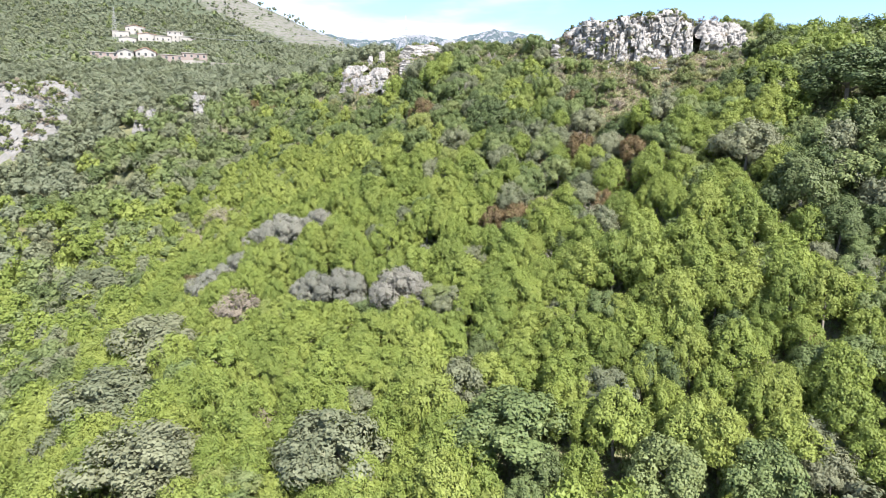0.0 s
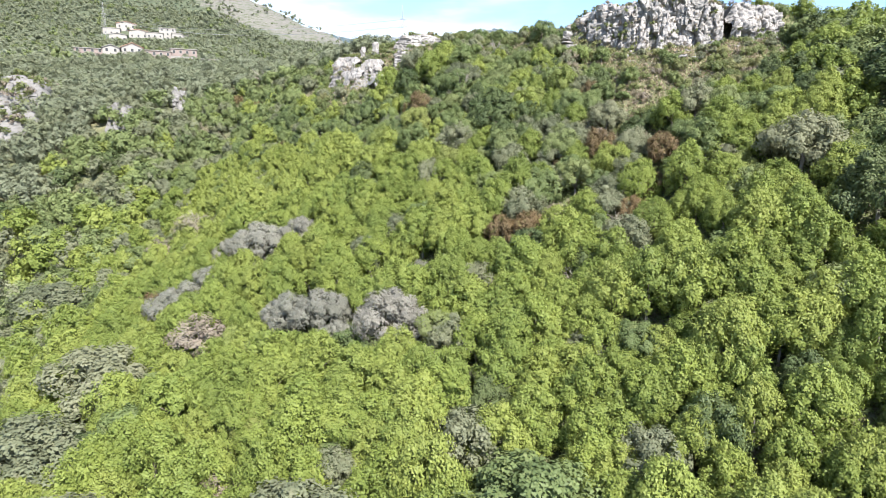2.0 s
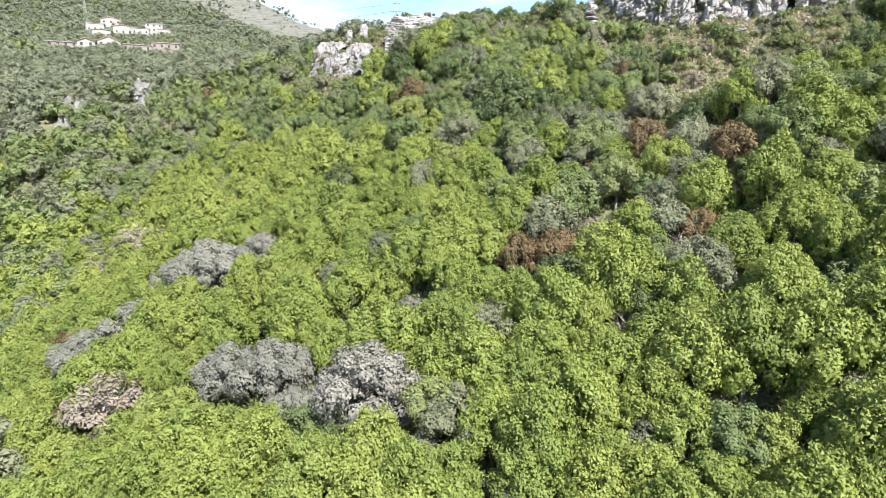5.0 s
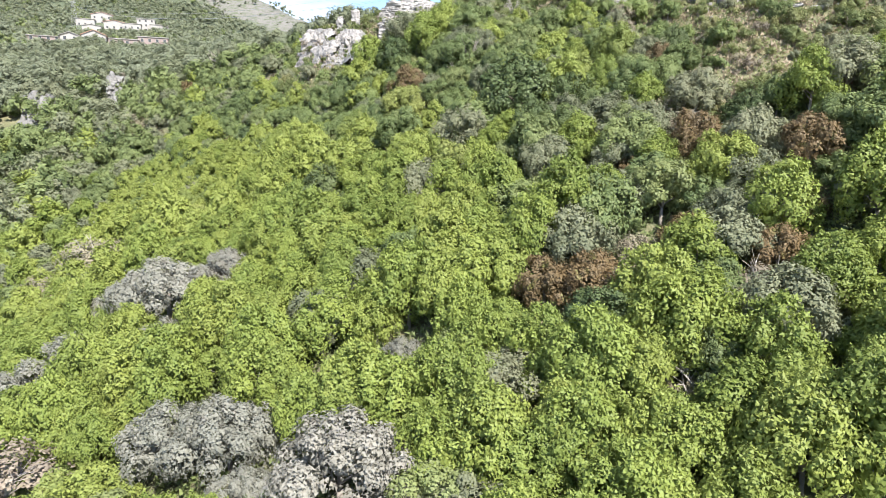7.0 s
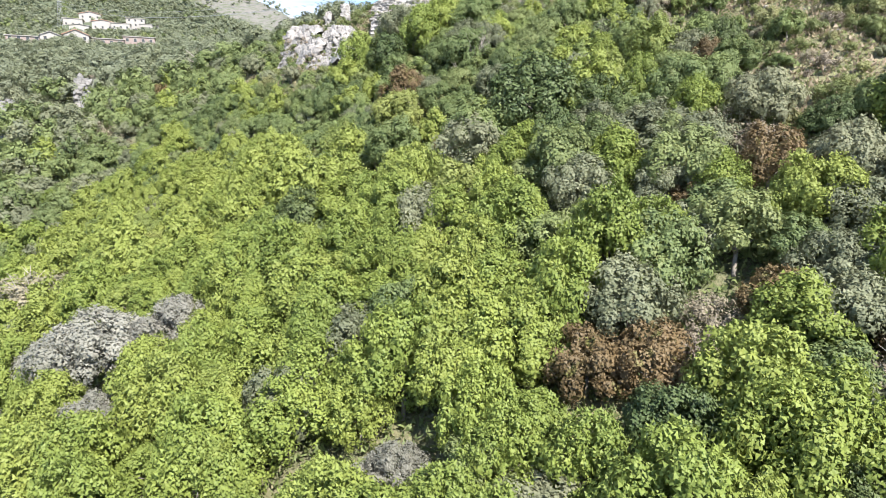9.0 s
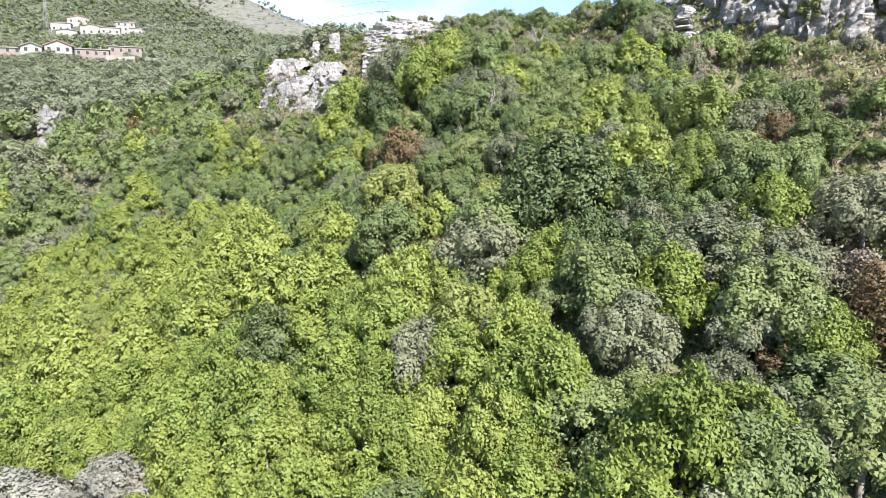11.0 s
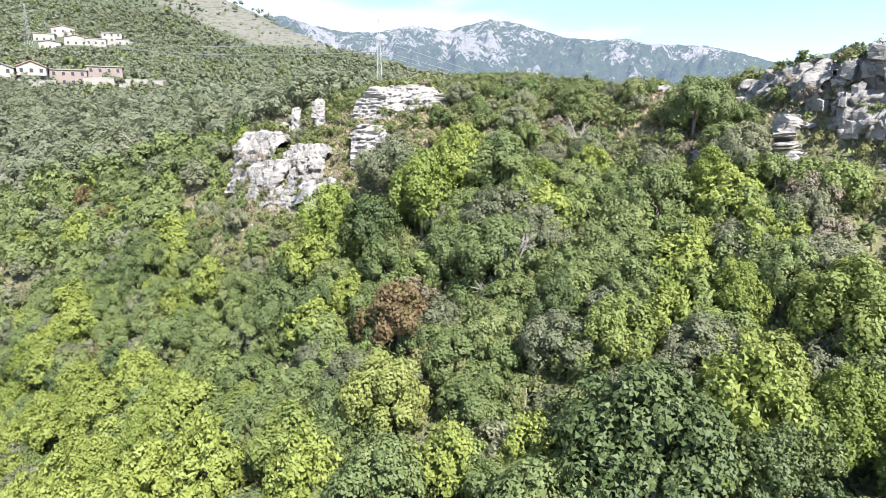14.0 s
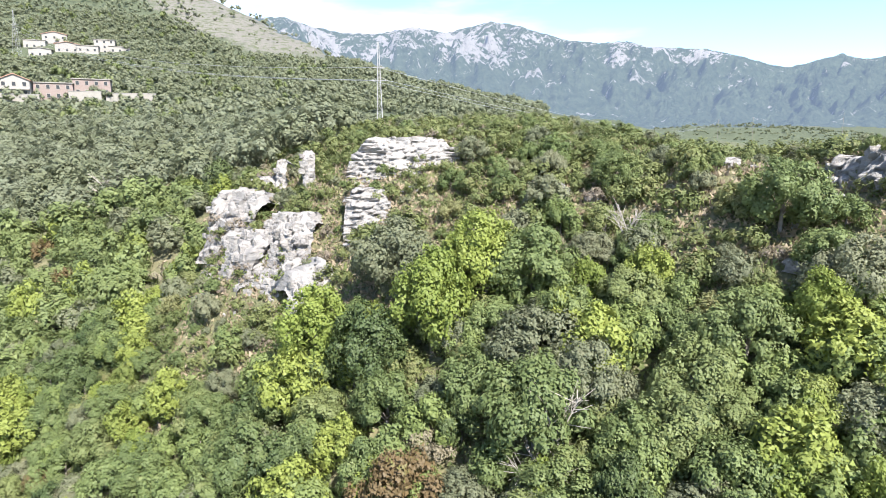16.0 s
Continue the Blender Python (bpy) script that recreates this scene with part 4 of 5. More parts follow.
def cliff(name, label, x0, y0, x1, y1, z0, z1, cell, stretch, seed, jut=0.9, back=0.3, ragged=0.25, crack=0.45, bow=0.0, stones=0, bed=0.0, taper=0.6, ends=(1.0, 1.0), green=0.16, tops=0.5, rock=None):
    """A weathered rock face: planes broken at three sizes, deep upright cracks, a rounded ragged brow and a cap that runs back into the hill."""
    rng = np.random.default_rng(seed)
    layered = stretch < 0.5
    length, high = math.hypot(x1 - x0, y1 - y0), z1 - z0
    step = 0.09 if layered else 0.14 if length < 20 else 0.3
    us, vs = np.arange(0, length + step, step), np.arange(-2.5, high + 2.0, step)
    U, V = np.meshgrid(us, vs)
    bend = 0.7 * cell * (layers(U / cell / 1.6, V / cell / 1.6, 3, seed) - 0.5)
    UB, VB = U + bend, V + 0.7 * bend + bed * U
    big = 1.5 * jut * (layers(U / (cell * 2.4), V / (cell * 4.0), 3, seed + 9) - 0.5)
    f1, e1 = facets(UB, VB, length, high, cell * 1.7, 0.3 if layered else stretch * 1.5, 0.3, 0.3 * jut, rng)
    f2, e2 = facets(UB, VB, length, high, cell * 0.8, 0.2 if layered else stretch, 0.3, 0.13 * jut, rng)
    f3, e3 = facets(U + 0.4 * bend, V + 0.3 * bend + bed * U, length, high, max(0.4, cell * 0.36), 0.2 if layered else 0.8 * stretch, 0.35, 0.06, rng)
    out = big + f1 + f2 + f3 - crack * np.exp(-e1 / 0.16) - 0.6 * crack * np.exp(-e2 / 0.09) - 0.12 * np.exp(-e3 / 0.06)
    out = out + 0.16 * (layers(U * 2.2, V * 2.8, 4, seed + 3, 0.65) - 0.5)
    u = U / length
    lumps = np.floor(u * length / (cell * 1.5) + 2 * layers(u * 5, u * 0, 2, seed))
    top = high * (1 - ragged * (0.6 * lattice(lumps, lumps * 0, seed) + 0.9 * layers(U / 2.6, U * 0, 3, seed + 4)))
    top = top * (ends[0] + (ends[1] - ends[0]) * u) * (1 - taper * (1 - ramp(0, 0.16, u) * (1 - ramp(0.84, 1, u))))
    brow = np.maximum(0, np.minimum(V, top) - (top - 1.8)) / 1.8
    over = np.clip(V - top, 0, 2.0)
    H = np.minimum(V, top) - 0.3 * over + np.where(over > 0, 0.4 * (layers(U * 0.9, V * 0.9, 3, seed + 6) - 0.5), 0)
    into = V * back + 0.9 * brow ** 2 + over * 1.6 - out * np.where(over > 0, np.exp(-0.6 * over), 1) - bow * np.sin(np.pi * u)
    if layered:
        tread = V / (cell * 0.75) + 0.9 * layers(U / 3.0, V / 6, 2, seed + 12)
        thin = V / 0.43 + 0.07 * bed * U + 0.6 * layers(U / 2.4, V / 1.5, 2, seed + 13)
        into = into + 0.3 * (np.floor(tread) - tread + 0.5) + 0.26 * (np.floor(thin) - thin + 0.5) * (0.3 + layers(U / 1.6, V / 0.8, 2, seed + 14))
    else:
        tread = (V + 1.5 * bend) / (cell * 2.3) + 1.6 * layers(U / (cell * 2.2), U * 0, 2, seed + 12)
        into = into + 0.5 * jut * (np.floor(tread) + ramp(0.7, 1.0, tread - np.floor(tread)) - tread) + 0.4 * jut * np.exp(-(np.maximum(V, 0) / 1.1) ** 2)
    ax, ay = (x1 - x0) / length, (y1 - y0) / length
    X, Y = x0 + ax * U - ay * into, y0 + ay * U + ax * into
    n, kk = len(us), len(vs)
    i = (np.arange(kk - 1)[:, None] * n + np.arange(n - 1)[None, :]).ravel()
    tris = np.concatenate([np.stack([i, i + 1, i + n + 1], 1), np.stack([i, i + n + 1, i + n], 1)])
    foot = tagged(new(name), label, "rock outcrop")
    under(new("rock_face", mesh_from("rock_face", np.stack([X.ravel(), Y.ravel(), (z0 + H).ravel()], 1), tris, rock or ROCK)), foot)
    # shrubs in the ledges and along the brow
    for q in range(int(length * high * green)):
        i0, j0 = int(rng.integers(n)), int(rng.integers(int(0.25 * kk), kk))
        if layers(us[i0:i0 + 1] / 2.5, vs[j0:j0 + 1] / 2.5, 2, seed + 20)[0] < 0.47:
            continue
        kind = "scrub" if rng.random() < 0.7 else "dry"
        ledges[kind].add(middle[kind][int(rng.integers(3))], X[j0, i0], Y[j0, i0] - 0.1, z0 + H[j0, i0] - 0.4, rng.uniform(0.25, 0.7) * (1 if kind == "scrub" else 0.5) * (1.8 if length > 20 else 1), 1, rng.random() * 6.28)
    for q in range(int(length * 1.6 * tops)):
        i0 = int(rng.integers(n))
        j0 = min(kk - 1, int((top[0, i0] + rng.uniform(0.3, 1.6) + 2.5) / step))
        kind = "scrub" if rng.random() < 0.75 else "dry"
        ledges[kind].add(middle[kind][int(rng.integers(3))], X[j0, i0], Y[j0, i0], z0 + H[j0, i0] - 0.25, rng.uniform(0.35, 0.85) * (1 if kind == "scrub" else 0.5), 1, rng.random() * 6.28)
    # the blocks that stand a hand's width proud of the face
    course, wide_by = (cell * 0.24, 4.5) if layered else (cell * 0.55, 0.9)
    if length > 20:
        course = cell * 0.5
    turn = math.atan2(ay, ax)
    v0 = -0.3
    while v0 < high:
        bed_high = course * rng.uniform(0.6, 1.4)
        u0 = -rng.random() * course
        while u0 < length:
            w, h = course * wide_by * rng.uniform(0.5, 1.7), bed_high * rng.uniform(0.85, 1.15)
            um, vm = u0 + w / 2, v0 + h / 2
            u0 += w
            if um > length - 0.1 or vm > np.interp(um, us, top[0]) - 0.15 or rng.random() > (0.16 if layered else 0.12 if length > 20 else 0.26 if cell > 1.3 else 0.45):
                continue
            j0, i0 = min(kk - 1, int((vm + 2.5) / step)), min(n - 1, int(um / step))
            d = max(0.5, 0.8 * max(w, h))
            go = float(np.median(into[max(0, j0 - 2):j0 + 3, max(0, i0 - 2):i0 + 3])) + 0.5 * d - (rng.uniform(0.0, 0.1) if layered else rng.uniform(0.02, 0.2))
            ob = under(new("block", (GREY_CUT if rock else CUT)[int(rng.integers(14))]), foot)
            ob.matrix_basis = Matrix.LocRotScale((x0 + ax * um - ay * go, y0 + ay * um + ax * go, z0 + vm), Euler((rng.normal() * 0.04 - 0.4 * back, rng.normal() * 0.05 - bed, turn + rng.normal() * (0.05 if layered else 0.12))), (w * 1.12, d * 1.12, h * 1.12))
        v0 += bed_high
    for q in range(stones):
        w, h = rng.random(), rng.random() ** 2
        p = Vector((x0 + ax * length * w, y0 + ay * length * w, 0)) + Vector((-ay, ax, 0)) * (-0.6 - 1.6 * rng.random())
        pool = (BLOCKS, SLABS, PILLARS)[int(rng.integers(3))] if stretch > 0.8 else SLABS
        ob = under(new("stone", pool[int(rng.integers(6))]), foot)
        r = rng.uniform(0.25, 0.7) * min(1.3, cell * 0.6)
        ob.matrix_basis = Matrix.LocRotScale((p.x, p.y, ground_at(p.x, p.y) + 0.1 * r), Euler((rng.normal() * 0.25, rng.normal() * 0.25, rng.random() * 6.28)), (r, r, r))
    return foot


ledges = {"scrub": Grove(), "dry": Grove()}
CRAG = "pale limestone crag of upright weathered blocks on the wooded slope"
LEDGE = "layered pale limestone ledge with thin beds below the crest"
CLIFF = "tall pale limestone cliff with cracks on the hilltop"
cliff("rock_outcrop", CRAG, -25.4, 157.2, -20.0, 154.6, 79.4, 84.8, 1.1, 1.2, 501, 0.6, 0.45, 0.16, 0.35, 0.2, 6, 0, 0.25, (1.0, 0.95), 1.5, 1.6)
cliff("rock_outcrop", CRAG, -24.6, 153.4, -19.2, 148.2, 75.0, 81.2, 1.1, 1.3, 502, 0.65, 0.5, 0.16, 0.4, 0.3, 8, 0, 0.2, (0.95, 1.0), 1.5, 1.6)
cliff("rock_outcrop", CRAG, -19.8, 148.6, -14.4, 146.2, 73.8, 80.2, 1.0, 1.2, 514, 0.6, 0.5, 0.16, 0.4, 0.3, 10, 0, 0.25, (1.0, 0.9), 1.5, 1.6)
cliff("rock_outcrop", CRAG, -17.8, 150.6, -13.5, 149.2, 78.4, 82.8, 0.9, 1.3, 516, 0.5, 0.3, 0.12, 0.3, 0.5, 4, 0, 0.25, (1.0, 0.95), 0.3, 0.5)
cliff("small_outcrop", "low pale limestone ledge among dry grass above the crag", -23.0, 161.0, -19.0, 160.8, 83.6, 85.6, 0.8, 1.0, 513, 0.4, 0.5, 0.4, 0.3, 0.2, 4, 0, 0.5, (0.8, 1.0), 0.9, 1.2)
cliff("small_outcrop", "single upright limestone slab standing on the hilltop", -15.8, 159.6, -14.6, 159.8, 85.6, 87.8, 0.8, 1.2, 517, 0.2, 0.1, 0.1, 0.2, 0.2, 2, 0, 0.2, (1.0, 1.0), 0.0, 0.2)
cliff("small_outcrop", "single upright limestone slab standing on the hilltop", -19.0, 161.2, -18.0, 161.2, 85.6, 87.2, 0.7, 1.2, 518, 0.2, 0.1, 0.2, 0.2, 0.2, 2, 0, 0.3, (0.8, 1.0), 0.0, 0.2)
cliff("small_outcrop", "rounded pale limestone knob half hidden by shrubs", -13.2, 143.2, -9.8, 145.4, 75.4, 79.5, 0.9, 1.0, 503, 0.35, 0.5, 0.15, 0.3, 0.5, 3, 0, 0.5, (0.7, 1.0), 0.1, 0.4)
cliff("layered_outcrop", LEDGE, -11.0, 155.8, -0.4, 155.0, 84.0, 89.3, 1.2, 0.16, 504, 0.14, 0.72, 0.1, 0.1, 0.4, 6, 0.03, 0.35, (1.0, 0.93), 0.1, 0.8)
cliff("layered_outcrop", LEDGE, -10.3, 149.6, -6.3, 149.8, 80.4, 85.0, 1.0, 0.18, 505, 0.14, 0.6, 0.15, 0.1, 0.3, 6, 0.03, 0.35, (1.0, 0.9), 0.3, 0.8)
cliff("large_crag", CLIFF, 24.2, 140.6, 25.9, 130.4, 83.6, 88.8, 1.5, 1.4, 506, 1.0, 0.15, 0.3, 0.7, 0.3, 8, 0, 0.3, (0.85, 1.0), 0.3, 0.4)
cliff("large_crag", CLIFF, 24.9, 130.6, 31.3, 121.2, 79.6, 89.7, 1.4, 1.6, 515, 1.1, 0.2, 0.2, 0.8, 0.9, 14, 0, 0.2, (0.9, 1.0), 0.4, 0.5)
cliff("large_crag", CLIFF, 30.2, 121.6, 45.4, 117.2, 78.8, 89.9, 1.4, 1.9, 507, 1.0, 0.18, 0.18, 0.8, 0.8, 26, 0, 0.15, (0.95, 0.95), 0.4, 0.8)
cliff("large_crag", CLIFF, 47.4, 119.0, 57.4, 120.4, 80.8, 88.4, 1.4, 1.9, 508, 1.1, 0.18, 0.22, 0.9, 0.8, 14, 0, 0.4, (1.0, 0.9), 0.3, 0.7)
cliff("layered_outcrop", "low apron of thin limestone beds below the cliff", 36.0, 116.6, 45.0, 114.4, 77.6, 80.6, 1.0, 0.18, 519, 0.2, 0.9, 0.3, 0.2, 0.3, 20, 0.02, 0.5, (0.8, 1.0), 0.5, 0.8)
pinnacle = tagged(new("rock_pinnacle"), "slim pale limestone pinnacle of stacked weathered blocks below the cliff", "rock outcrop")
rng = np.random.default_rng(509)
for q in range(11):
    up = 78.0 + 0.52 * q
    ob = under(new("stone", (BLOCKS + SLABS)[int(rng.integers(12))]), pinnacle)
    r = 1.75 - 0.055 * q + rng.normal() * 0.12
    ob.matrix_basis = Matrix.LocRotScale((22.3 + 0.14 * math.sin(q * 1.3), 127.5 + 0.05 * q, up), Euler((rng.normal() * 0.08, rng.normal() * 0.08, rng.random() * 6.28)), (r * 0.95, r, 1.0))
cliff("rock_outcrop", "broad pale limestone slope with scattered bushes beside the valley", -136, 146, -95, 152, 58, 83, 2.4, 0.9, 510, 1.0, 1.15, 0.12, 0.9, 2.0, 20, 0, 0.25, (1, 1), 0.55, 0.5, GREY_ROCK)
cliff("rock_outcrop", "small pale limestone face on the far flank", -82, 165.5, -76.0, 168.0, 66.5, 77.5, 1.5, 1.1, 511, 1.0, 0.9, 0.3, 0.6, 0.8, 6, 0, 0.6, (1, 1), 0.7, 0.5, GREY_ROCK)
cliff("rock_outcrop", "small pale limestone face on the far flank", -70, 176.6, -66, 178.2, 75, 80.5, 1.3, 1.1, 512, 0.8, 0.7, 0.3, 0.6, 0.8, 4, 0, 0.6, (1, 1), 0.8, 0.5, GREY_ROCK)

ledges["scrub"].put("ledge_shrubs", LEAF["scrub"], "small green shrubs rooted in the rock ledges", "shrubs")
ledges["dry"].put("ledge_shrubs", LEAF["dry"], "small dry brown shrubs rooted in the rock ledges", "shrubs")

# loose boulders on the slope and the hilltop
for x, y, r, flat_share in ((8.2, 123.4, 0.9, 0.5), (18.8, 142.0, 1.2, 0.7), (21.5, 147.0, 1.6, 0.6), (7.8, 148.4, 0.9, 1.2), (8.3, 147.9, 0.7, 1.0), (9.9, 146.2, 0.9, 0.9), (11.0, 146.0, 0.6, 0.9), (7.9, 154.3, 1.0, 0.7), (8.8, 157.0, 1.1, 0.7),
                            (6.6, 155.0, 0.7, 0.9), (18.2, 131.9, 0.9, 1.1), (19.0, 131.2, 0.7, 1.0), (20.2, 135.2, 0.8, 0.9), (22.0, 139.5, 0.7, 0.6), (23.3, 140.2, 0.9, 0.5), (24.4, 138.8, 0.8, 0.8), (-20.8, 172.0, 1.2, 1.0), (-17.0, 170.5, 1.1, 1.2),
                            (26.0, 136.7, 1.3, 0.9), (25.2, 134.9, 1.1, 1.0), (27.2, 138.4, 1.0, 0.9), (37.5, 113.0, 0.9, 0.6), (39.5, 112.2, 1.1, 0.5), (33.0, 111.5, 0.8, 0.6), (12.5, 148.0, 0.6, 0.8)):
    pool = BLOCKS if flat_share > 0.65 else SLABS
    ob = tagged(new("boulder", pool[int(rng.integers(6))]), "pale weathered limestone boulder among grass and shrubs", "boulder", group="loose boulders")
    ob.matrix_basis = Matrix.LocRotScale((x, y, ground_at(x, y) + 0.2 * r), Euler((rng.normal() * 0.15, rng.normal() * 0.15, rng.random() * 6.28)), (r, r * 0.9, r * (flat_share if pool is BLOCKS else 1.2)))
for q in range(90):
    x, y = (rng.uniform(20, 27), rng.uniform(134, 146)) if q < 45 else (rng.uniform(30, 48), rng.uniform(108, 118))
    r = rng.uniform(0.12, 0.4)
    ob = tagged(new("loose_stone", BLOCKS[q % 6]), "small pale limestone rubble stone lying on the slope", "stone", group="rubble stones")
    ob.matrix_basis = Matrix.LocRotScale((x, y, ground_at(x, y) + 0.1 * r), Euler((rng.normal() * 0.3, rng.normal() * 0.3, rng.random() * 6.28)), (r, r, r * 0.8))


# ---------------------------------------------------------------- dead wood
def dead_tree(x, y, high, seed, material, label, spread_out=0.5, start=0.0):
    """A leafless tree: stem, limbs and twigs, each forking unevenly."""
    rng = np.random.default_rng(seed)
    foot = tagged(new("dead_tree"), label, "dead tree", group="dead trees")
    foot.matrix_basis = pose(x, y, ground_at(x, y) + start)
    bm = bmesh.new()
    tip = Vector((rng.normal() * 0.15, rng.normal() * 0.15, 1)) * high * 0.45
    beam(bm, (0, 0, -0.4), tip, 0.02 * high, 6, 0.013 * high)
    part("trunk", bm, material, foot)
    for q in range(7):
        bm = bmesh.new()
        a = tip * rng.uniform(0.45, 1.0)
        turn = q * 2.4 + rng.random()
        way = Vector((math.cos(turn) * spread_out, math.sin(turn) * spread_out, rng.uniform(0.3, 1.0))).normalized()
        b = a + way * high * rng.uniform(0.3, 0.5)
        beam(bm, a, b, 0.009 * high, 5, 0.005 * high)
        for k in range(8):
            c = a.lerp(b, rng.uniform(0.4, 1.0))
            w = (way + Vector(rng.normal(size=3)) * 0.55).normalized()
            e = c + w * high * rng.uniform(0.12, 0.26)
            beam(bm, c, e, 0.0045 * high, 4, 0.002 * high)
        part("limb", bm, material, foot)
    return foot


PALE_DEAD, GREY_DEAD = "bleached dead branches sticking out among dark green trees", "leafless grey tree with thin spreading branches"
dead_tree(3.0, 125.3, 4.2, 901, DEADWOOD, PALE_DEAD, 0.9)
dead_tree(3.6, 126.0, 6.2, 902, DEADWOOD, PALE_DEAD, 0.3)
dead_tree(-48.5, 184.0, 6.5, 903, DEADWOOD, GREY_DEAD, 0.9)
dead_tree(-41.0, 118.0, 8.0, 904, DEADWOOD, GREY_DEAD, 0.9)
dead_tree(-27.2, 80.4, 6.5, 905, DEADWOOD, GREY_DEAD, 0.9)
dead_tree(-10.5, 121.5, 4.0, 906, BARK, GREY_DEAD, 0.5)
dead_tree(10.5, 138.5, 4.5, 907, DEADWOOD, GREY_DEAD, 0.4)
dead_tree(13.8, 77.2, 4.0, 908, DEADWOOD, GREY_DEAD, 0.6)
dead_tree(19.9, 82.0, 4.2, 909, DEADWOOD, GREY_DEAD, 0.6)


# ---------------------------------------------------------------- village
def house(x, y, turn, wide, deep, high, label, wall, gable=2.0, storeys=2, bays=3, roof_mat=None, open_frame=False):
    z = ground_at(x, y)
    foot = tagged(new("house"), label, "house", group="village houses")
    foot.matrix_basis = pose(x, y, z - 0.5 + (1.0 if y < 400 else -0.6), 0, 0, turn)
    bm = bmesh.new()
    box(bm, -wide / 2, 0, -4, wide / 2, deep, high)
    if gable:
        top = [bm.verts.new(p) for p in ((-wide / 2, 0, high), (wide / 2, 0, high), (0, 0, high + gable), (-wide / 2, deep, high), (wide / 2, deep, high), (0, deep, high + gable))]
        bm.faces.new((top[0], top[1], top[2]))
        bm.faces.new((top[5], top[4], top[3]))
    part("wall", bm, wall, foot)
    if gable:
        for side in (-1, 1):
            bm = bmesh.new()
            vs = box(bm, 0, -0.5, 0, math.hypot(wide / 2, gable) + 0.5, deep + 0.5, 0.22)
            bmesh.ops.transform(bm, verts=vs, matrix=Matrix.Translation((0, 0, high + gable)) @ Matrix.Rotation(0 if side > 0 else math.pi, 4, "Z") @ Matrix.Translation((0, 0 if side > 0 else -deep, 0)) @ Matrix.Rotation(math.atan2(gable, wide / 2), 4, "Y"))
            part("roof", bm, roof_mat or CLAY, foot)
    else:
        bm = bmesh.new()
        box(bm, -wide / 2 - 0.4, -0.4, high + 0.004, wide / 2 + 0.4, deep + 0.4, high + 0.3)
        part("roof", bm, roof_mat or CONCRETE, foot)
    for s in range(storeys):
        for k in range(bays):
            cx = -wide / 2 + wide * (k + 0.5) / bays
            cz = 1.0 + s * high / storeys
            bm = bmesh.new()
            box(bm, cx - 0.62, -0.06, cz - 0.05, cx + 0.62, 0.05, cz + 1.45)
            frame_ob = part("window", bm, CONCRETE, foot)
            bm = bmesh.new()
            box(bm, cx - 0.5, -0.09, cz + 0.07, cx + 0.5, -0.055, cz + 1.33)
            part("pane", bm, DARKGLASS, frame_ob)
        if open_frame and s:
            bm = bmesh.new()
            box(bm, -wide / 2, -1.3, s * high / storeys - 0.2, wide / 2, -0.004, s * high / storeys)
            part("balcony", bm, CONCRETE, foot)
    return foot


WHITE_HOUSE = "white rendered two-storey house with a shallow clay roof on the slope"
RAW_HOUSE = "unfinished terrace of bare clay blocks with concrete edges"
house(-145.4, 312, 24, 9.0, 9, 6.0, WHITE_HOUSE, RENDERED, 2.0, 2, 3, None, True)
house(-153.8, 309, 24, 7.0, 9, 5.5, WHITE_HOUSE, RENDERED, 1.4, 2, 2, CONCRETE)
house(-162.5, 306, 24, 12.0, 9, 5.0, RAW_HOUSE, BRICKWORK, 0, 2, 4)
house(-137.2, 320, 24, 12.0, 8, 6.0, RAW_HOUSE, BRICKWORK, 0, 2, 4)
house(-127.4, 327, 24, 12.0, 8, 6.0, RAW_HOUSE, BRICKWORK, 0, 2, 4)
house(-236.4, 470, 22, 11, 8, 5, WHITE_HOUSE, RENDERED, 0, 1, 3)
house(-231.5, 482, 22, 13, 9, 7, WHITE_HOUSE, RENDERED, 1.6, 2, 3)
house(-224.3, 455, 22, 11, 8, 4.5, WHITE_HOUSE, RENDERED, 0.8, 1, 3, CONCRETE)
house(-215.4, 466, 22, 12, 8, 5, WHITE_HOUSE, RENDERED, 1.2, 1, 3)
house(-204.8, 468, 22, 11, 8, 4, WHITE_HOUSE, RENDERED, 0, 1, 3)
house(-199.0, 476, 22, 11, 9, 8.5, WHITE_HOUSE, RENDERED, 0, 3, 3)
house(-189.2, 474, 22, 11, 8, 4, WHITE_HOUSE, RENDERED, 0, 1, 3)


def terrace_wall(x0, y0, x1, y1, high):
    length, turn = math.hypot(x1 - x0, y1 - y0), math.degrees(math.atan2(y1 - y0, x1 - x0))
    ob = tagged(new("retaining_wall"), "long pale concrete retaining wall below the houses", "retaining wall")
    ob.matrix_basis = pose(x0, y0, min(ground_at(x0, y0), ground_at(x1, y1)) - 0.8, 0, 0, turn)
    bm = bmesh.new()
    box(bm, 0, 0, 0, length, 0.5, high)
    part("wall", bm, CONCRETE, ob)
    bm = bmesh.new()
    box(bm, -0.1, -0.1, high + 0.003, length + 0.1, 0.6, high + 0.2)
    part("coping", bm, RENDERED, ob)


terrace_wall(-119, 320, -104, 326, 5.0)
terrace_wall(-128.5, 314, -119.5, 318, 4.5)
terrace_wall(-146, 305, -136, 310, 4.0)


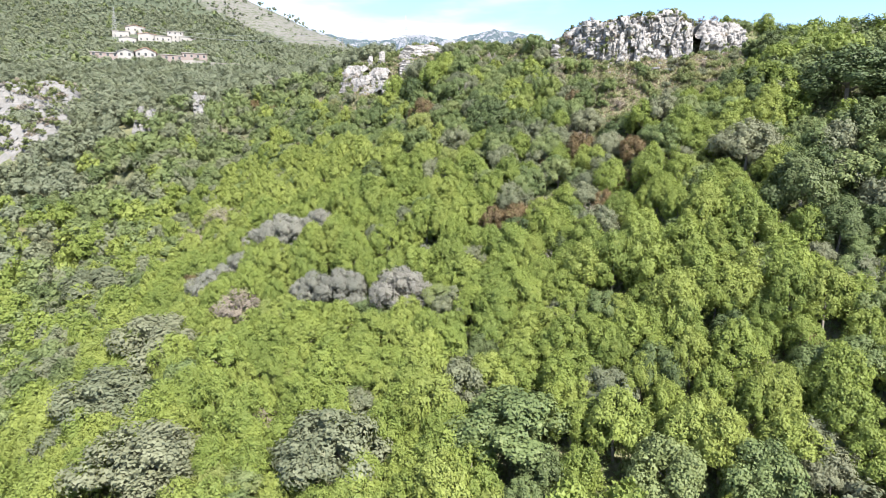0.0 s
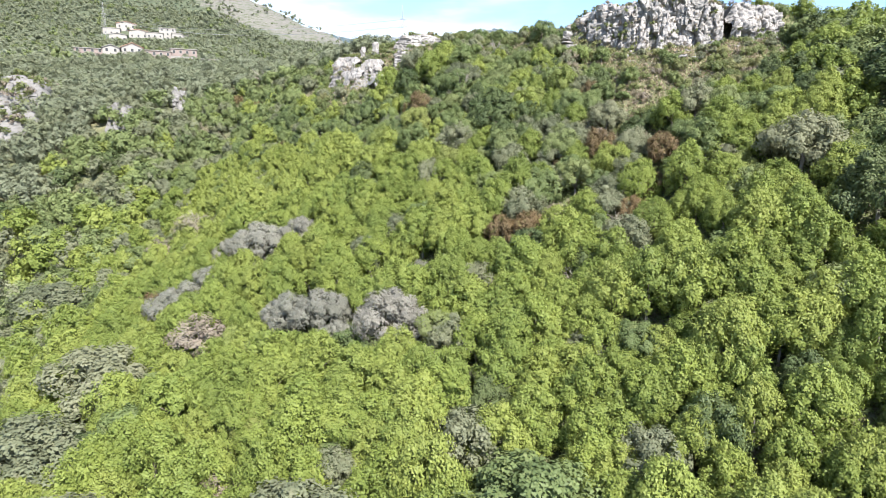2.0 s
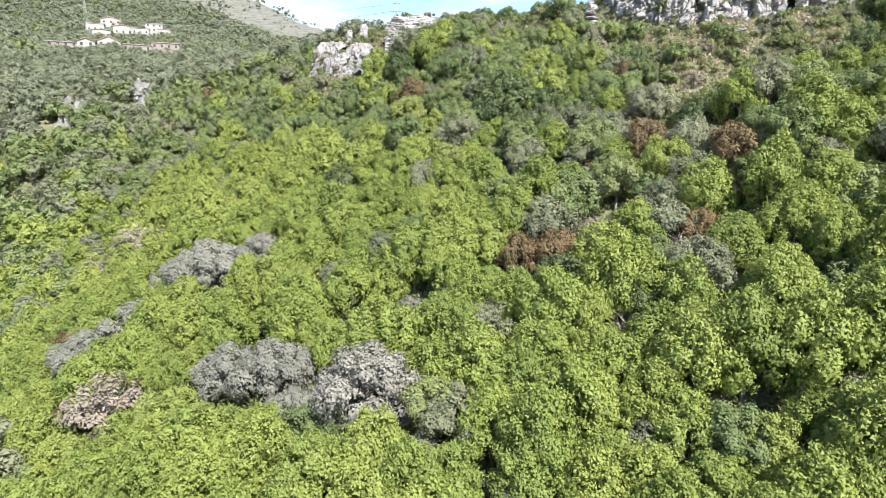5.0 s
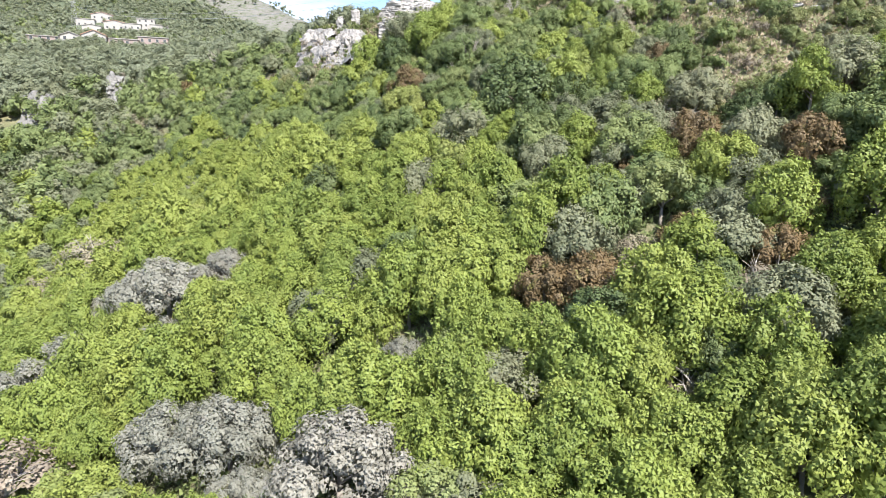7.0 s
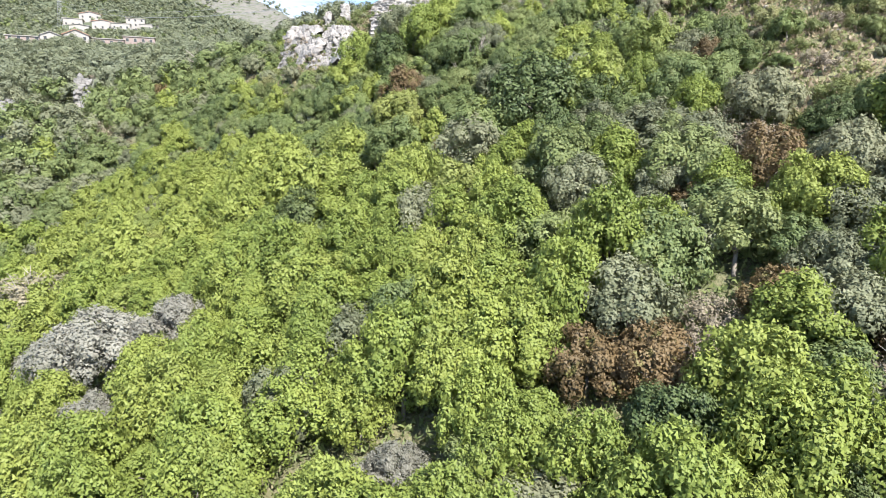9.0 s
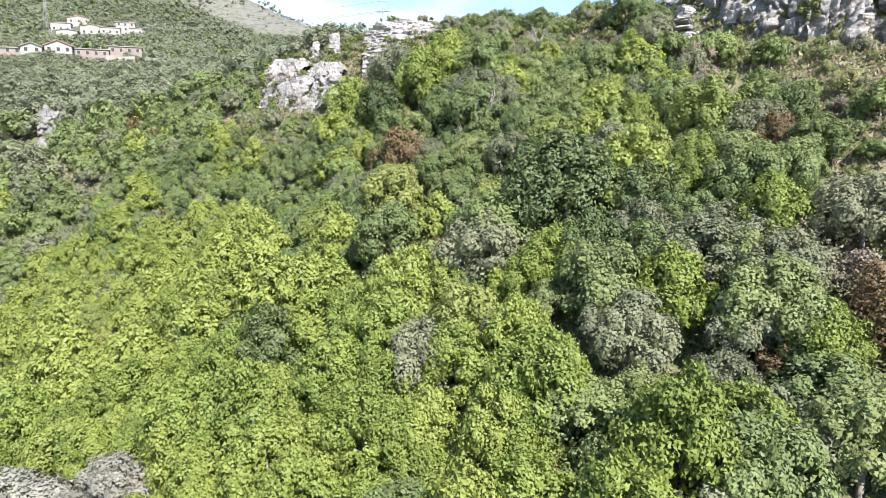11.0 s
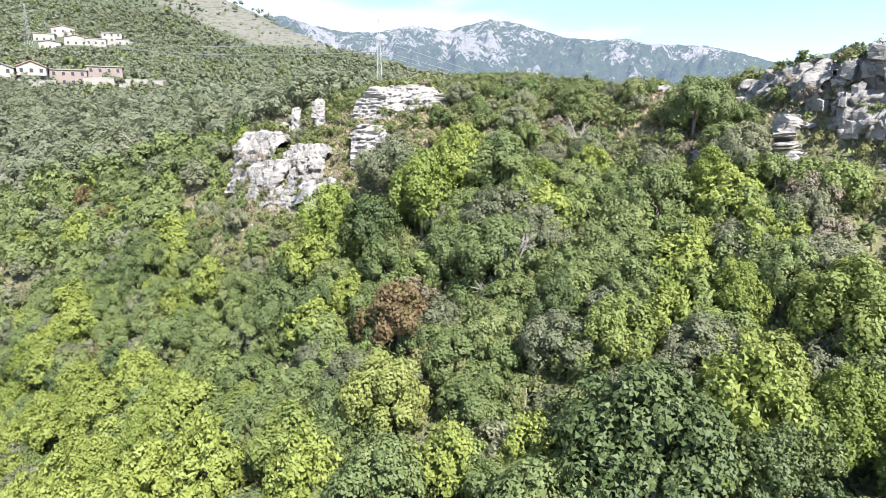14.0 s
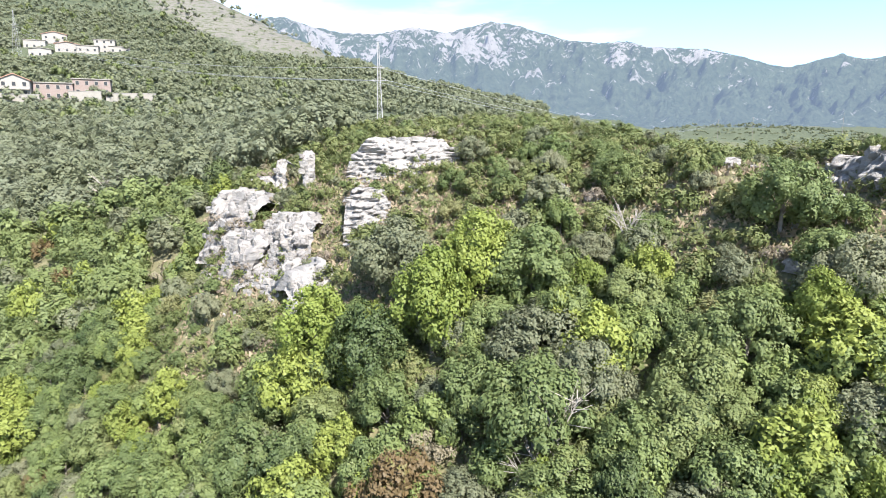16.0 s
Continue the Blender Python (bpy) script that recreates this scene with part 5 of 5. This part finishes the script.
# ---------------------------------------------------------------- pylons and cables
def pylon(x, y, z, high, base, label, arms):
    foot = tagged(new("pylon"), label, "pylon", group="power line")
    foot.matrix_basis = pose(x, y, z)
    corners = [(-1, -1), (1, -1), (1, 1), (-1, 1)]
    at = lambda c, h: Vector((c[0], c[1], 0)) * (base / 2 * (1 - h / high) + 0.09) + Vector((0, 0, h))
    for c in corners:
        bm = bmesh.new()
        beam(bm, at(c, -0.5), at(c, high), 0.05, 4)
        part("leg", bm, STEEL, foot)
    steps = 9
    for q in range(4):
        bm = bmesh.new()
        for s in range(steps):
            h0, h1 = high * s / steps, high * (s + 1) / steps
            c0, c1 = corners[q], corners[(q + 1) % 4]
            beam(bm, at(c0, h0), at(c1, h1), 0.028, 4)
            beam(bm, at(c0, h0), at(c1, h0), 0.025, 4)
        part("lattice", bm, STEEL, foot)
    for h, w in arms:
        bm = bmesh.new()
        beam(bm, (-w, 0, h), (w, 0, h), 0.07, 4)
        beam(bm, (-w, 0, h), (0, 0, h + 0.6), 0.04, 4)
        beam(bm, (w, 0, h), (0, 0, h + 0.6), 0.04, 4)
        part("crossarm", bm, STEEL, foot)
    return foot


pylon(-11.6, 199, ground_at(-11.6, 199), 104.4 - ground_at(-11.6, 199), 0.75, "slim grey steel lattice pylon behind the rock ledge", ((8.0, 1.3), (10.0, 0.9)))
pylon(-218.5, 427, ground_at(-218.5, 427), 158.8 - ground_at(-218.5, 427), 3.2, "tall pale steel lattice pylon beside the village", ((19.0, 1.8),))


def mast(x, y, high, label):
    foot = tagged(new("utility_pole"), label, "utility pole", group="power line")
    z = ground_at(x, y)
    foot.matrix_basis = pose(x, y, z)
    bm = bmesh.new()
    beam(bm, (0, 0, -0.5), (0, 0, high), 0.22, 8, 0.14)
    part("shaft", bm, CONCRETE, foot)
    bm = bmesh.new()
    beam(bm, (-1.0, 0, high - 0.4), (1.0, 0, high - 0.4), 0.09, 5)
    part("crossarm", bm, STEEL, foot)


mast(-73, 464, 12, "pale concrete utility pole on the wooded spur")
for x, y in ((262, 690), (300, 700), (400, 720)):
    mast(x, y, 22, "slender pale utility pole in the distant valley")


def cable(a, b, sag, r=0.035):
    a, b = np.array(a, float), np.array(b, float)
    u = np.linspace(0, 1, 13)[:, None]
    line = a + (b - a) * u - np.array([0, 0, 1.0]) * sag * 4 * u * (1 - u)
    side = np.cross(b - a, [0, 0, 1.0])
    side /= np.linalg.norm(side)
    ring = np.stack([side * r, np.array([0, 0, r]), -side * r, np.array([0, 0, -r])])
    v = (line[:, None, :] + ring[None]).reshape(-1, 3)
    t = []
    for q in range(12):
        for k in range(4):
            i0, i1 = q * 4 + k, q * 4 + (k + 1) % 4
            t += [(i0, i1, i1 + 4), (i0, i1 + 4, i0 + 4)]
    me = mesh_from("cable", v, t, CABLE)
    tagged(new("power_cable", me), "thin grey overhead power cable strung between pylons", "cable", group="power cables")


for dz, dx in ((8.0, -1.3), (8.0, 1.3), (10.0, 0.0)):
    z = ground_at(-11.6, 199) + dz
    cable((-11.6 + dx, 199, z), (-218.5 + dx, 427, ground_at(-218.5, 427) + 9 + dz), 6)
    cable((-11.6 + dx, 199, z), (262 + dx, 690, ground_at(262, 690) + 20), 9)
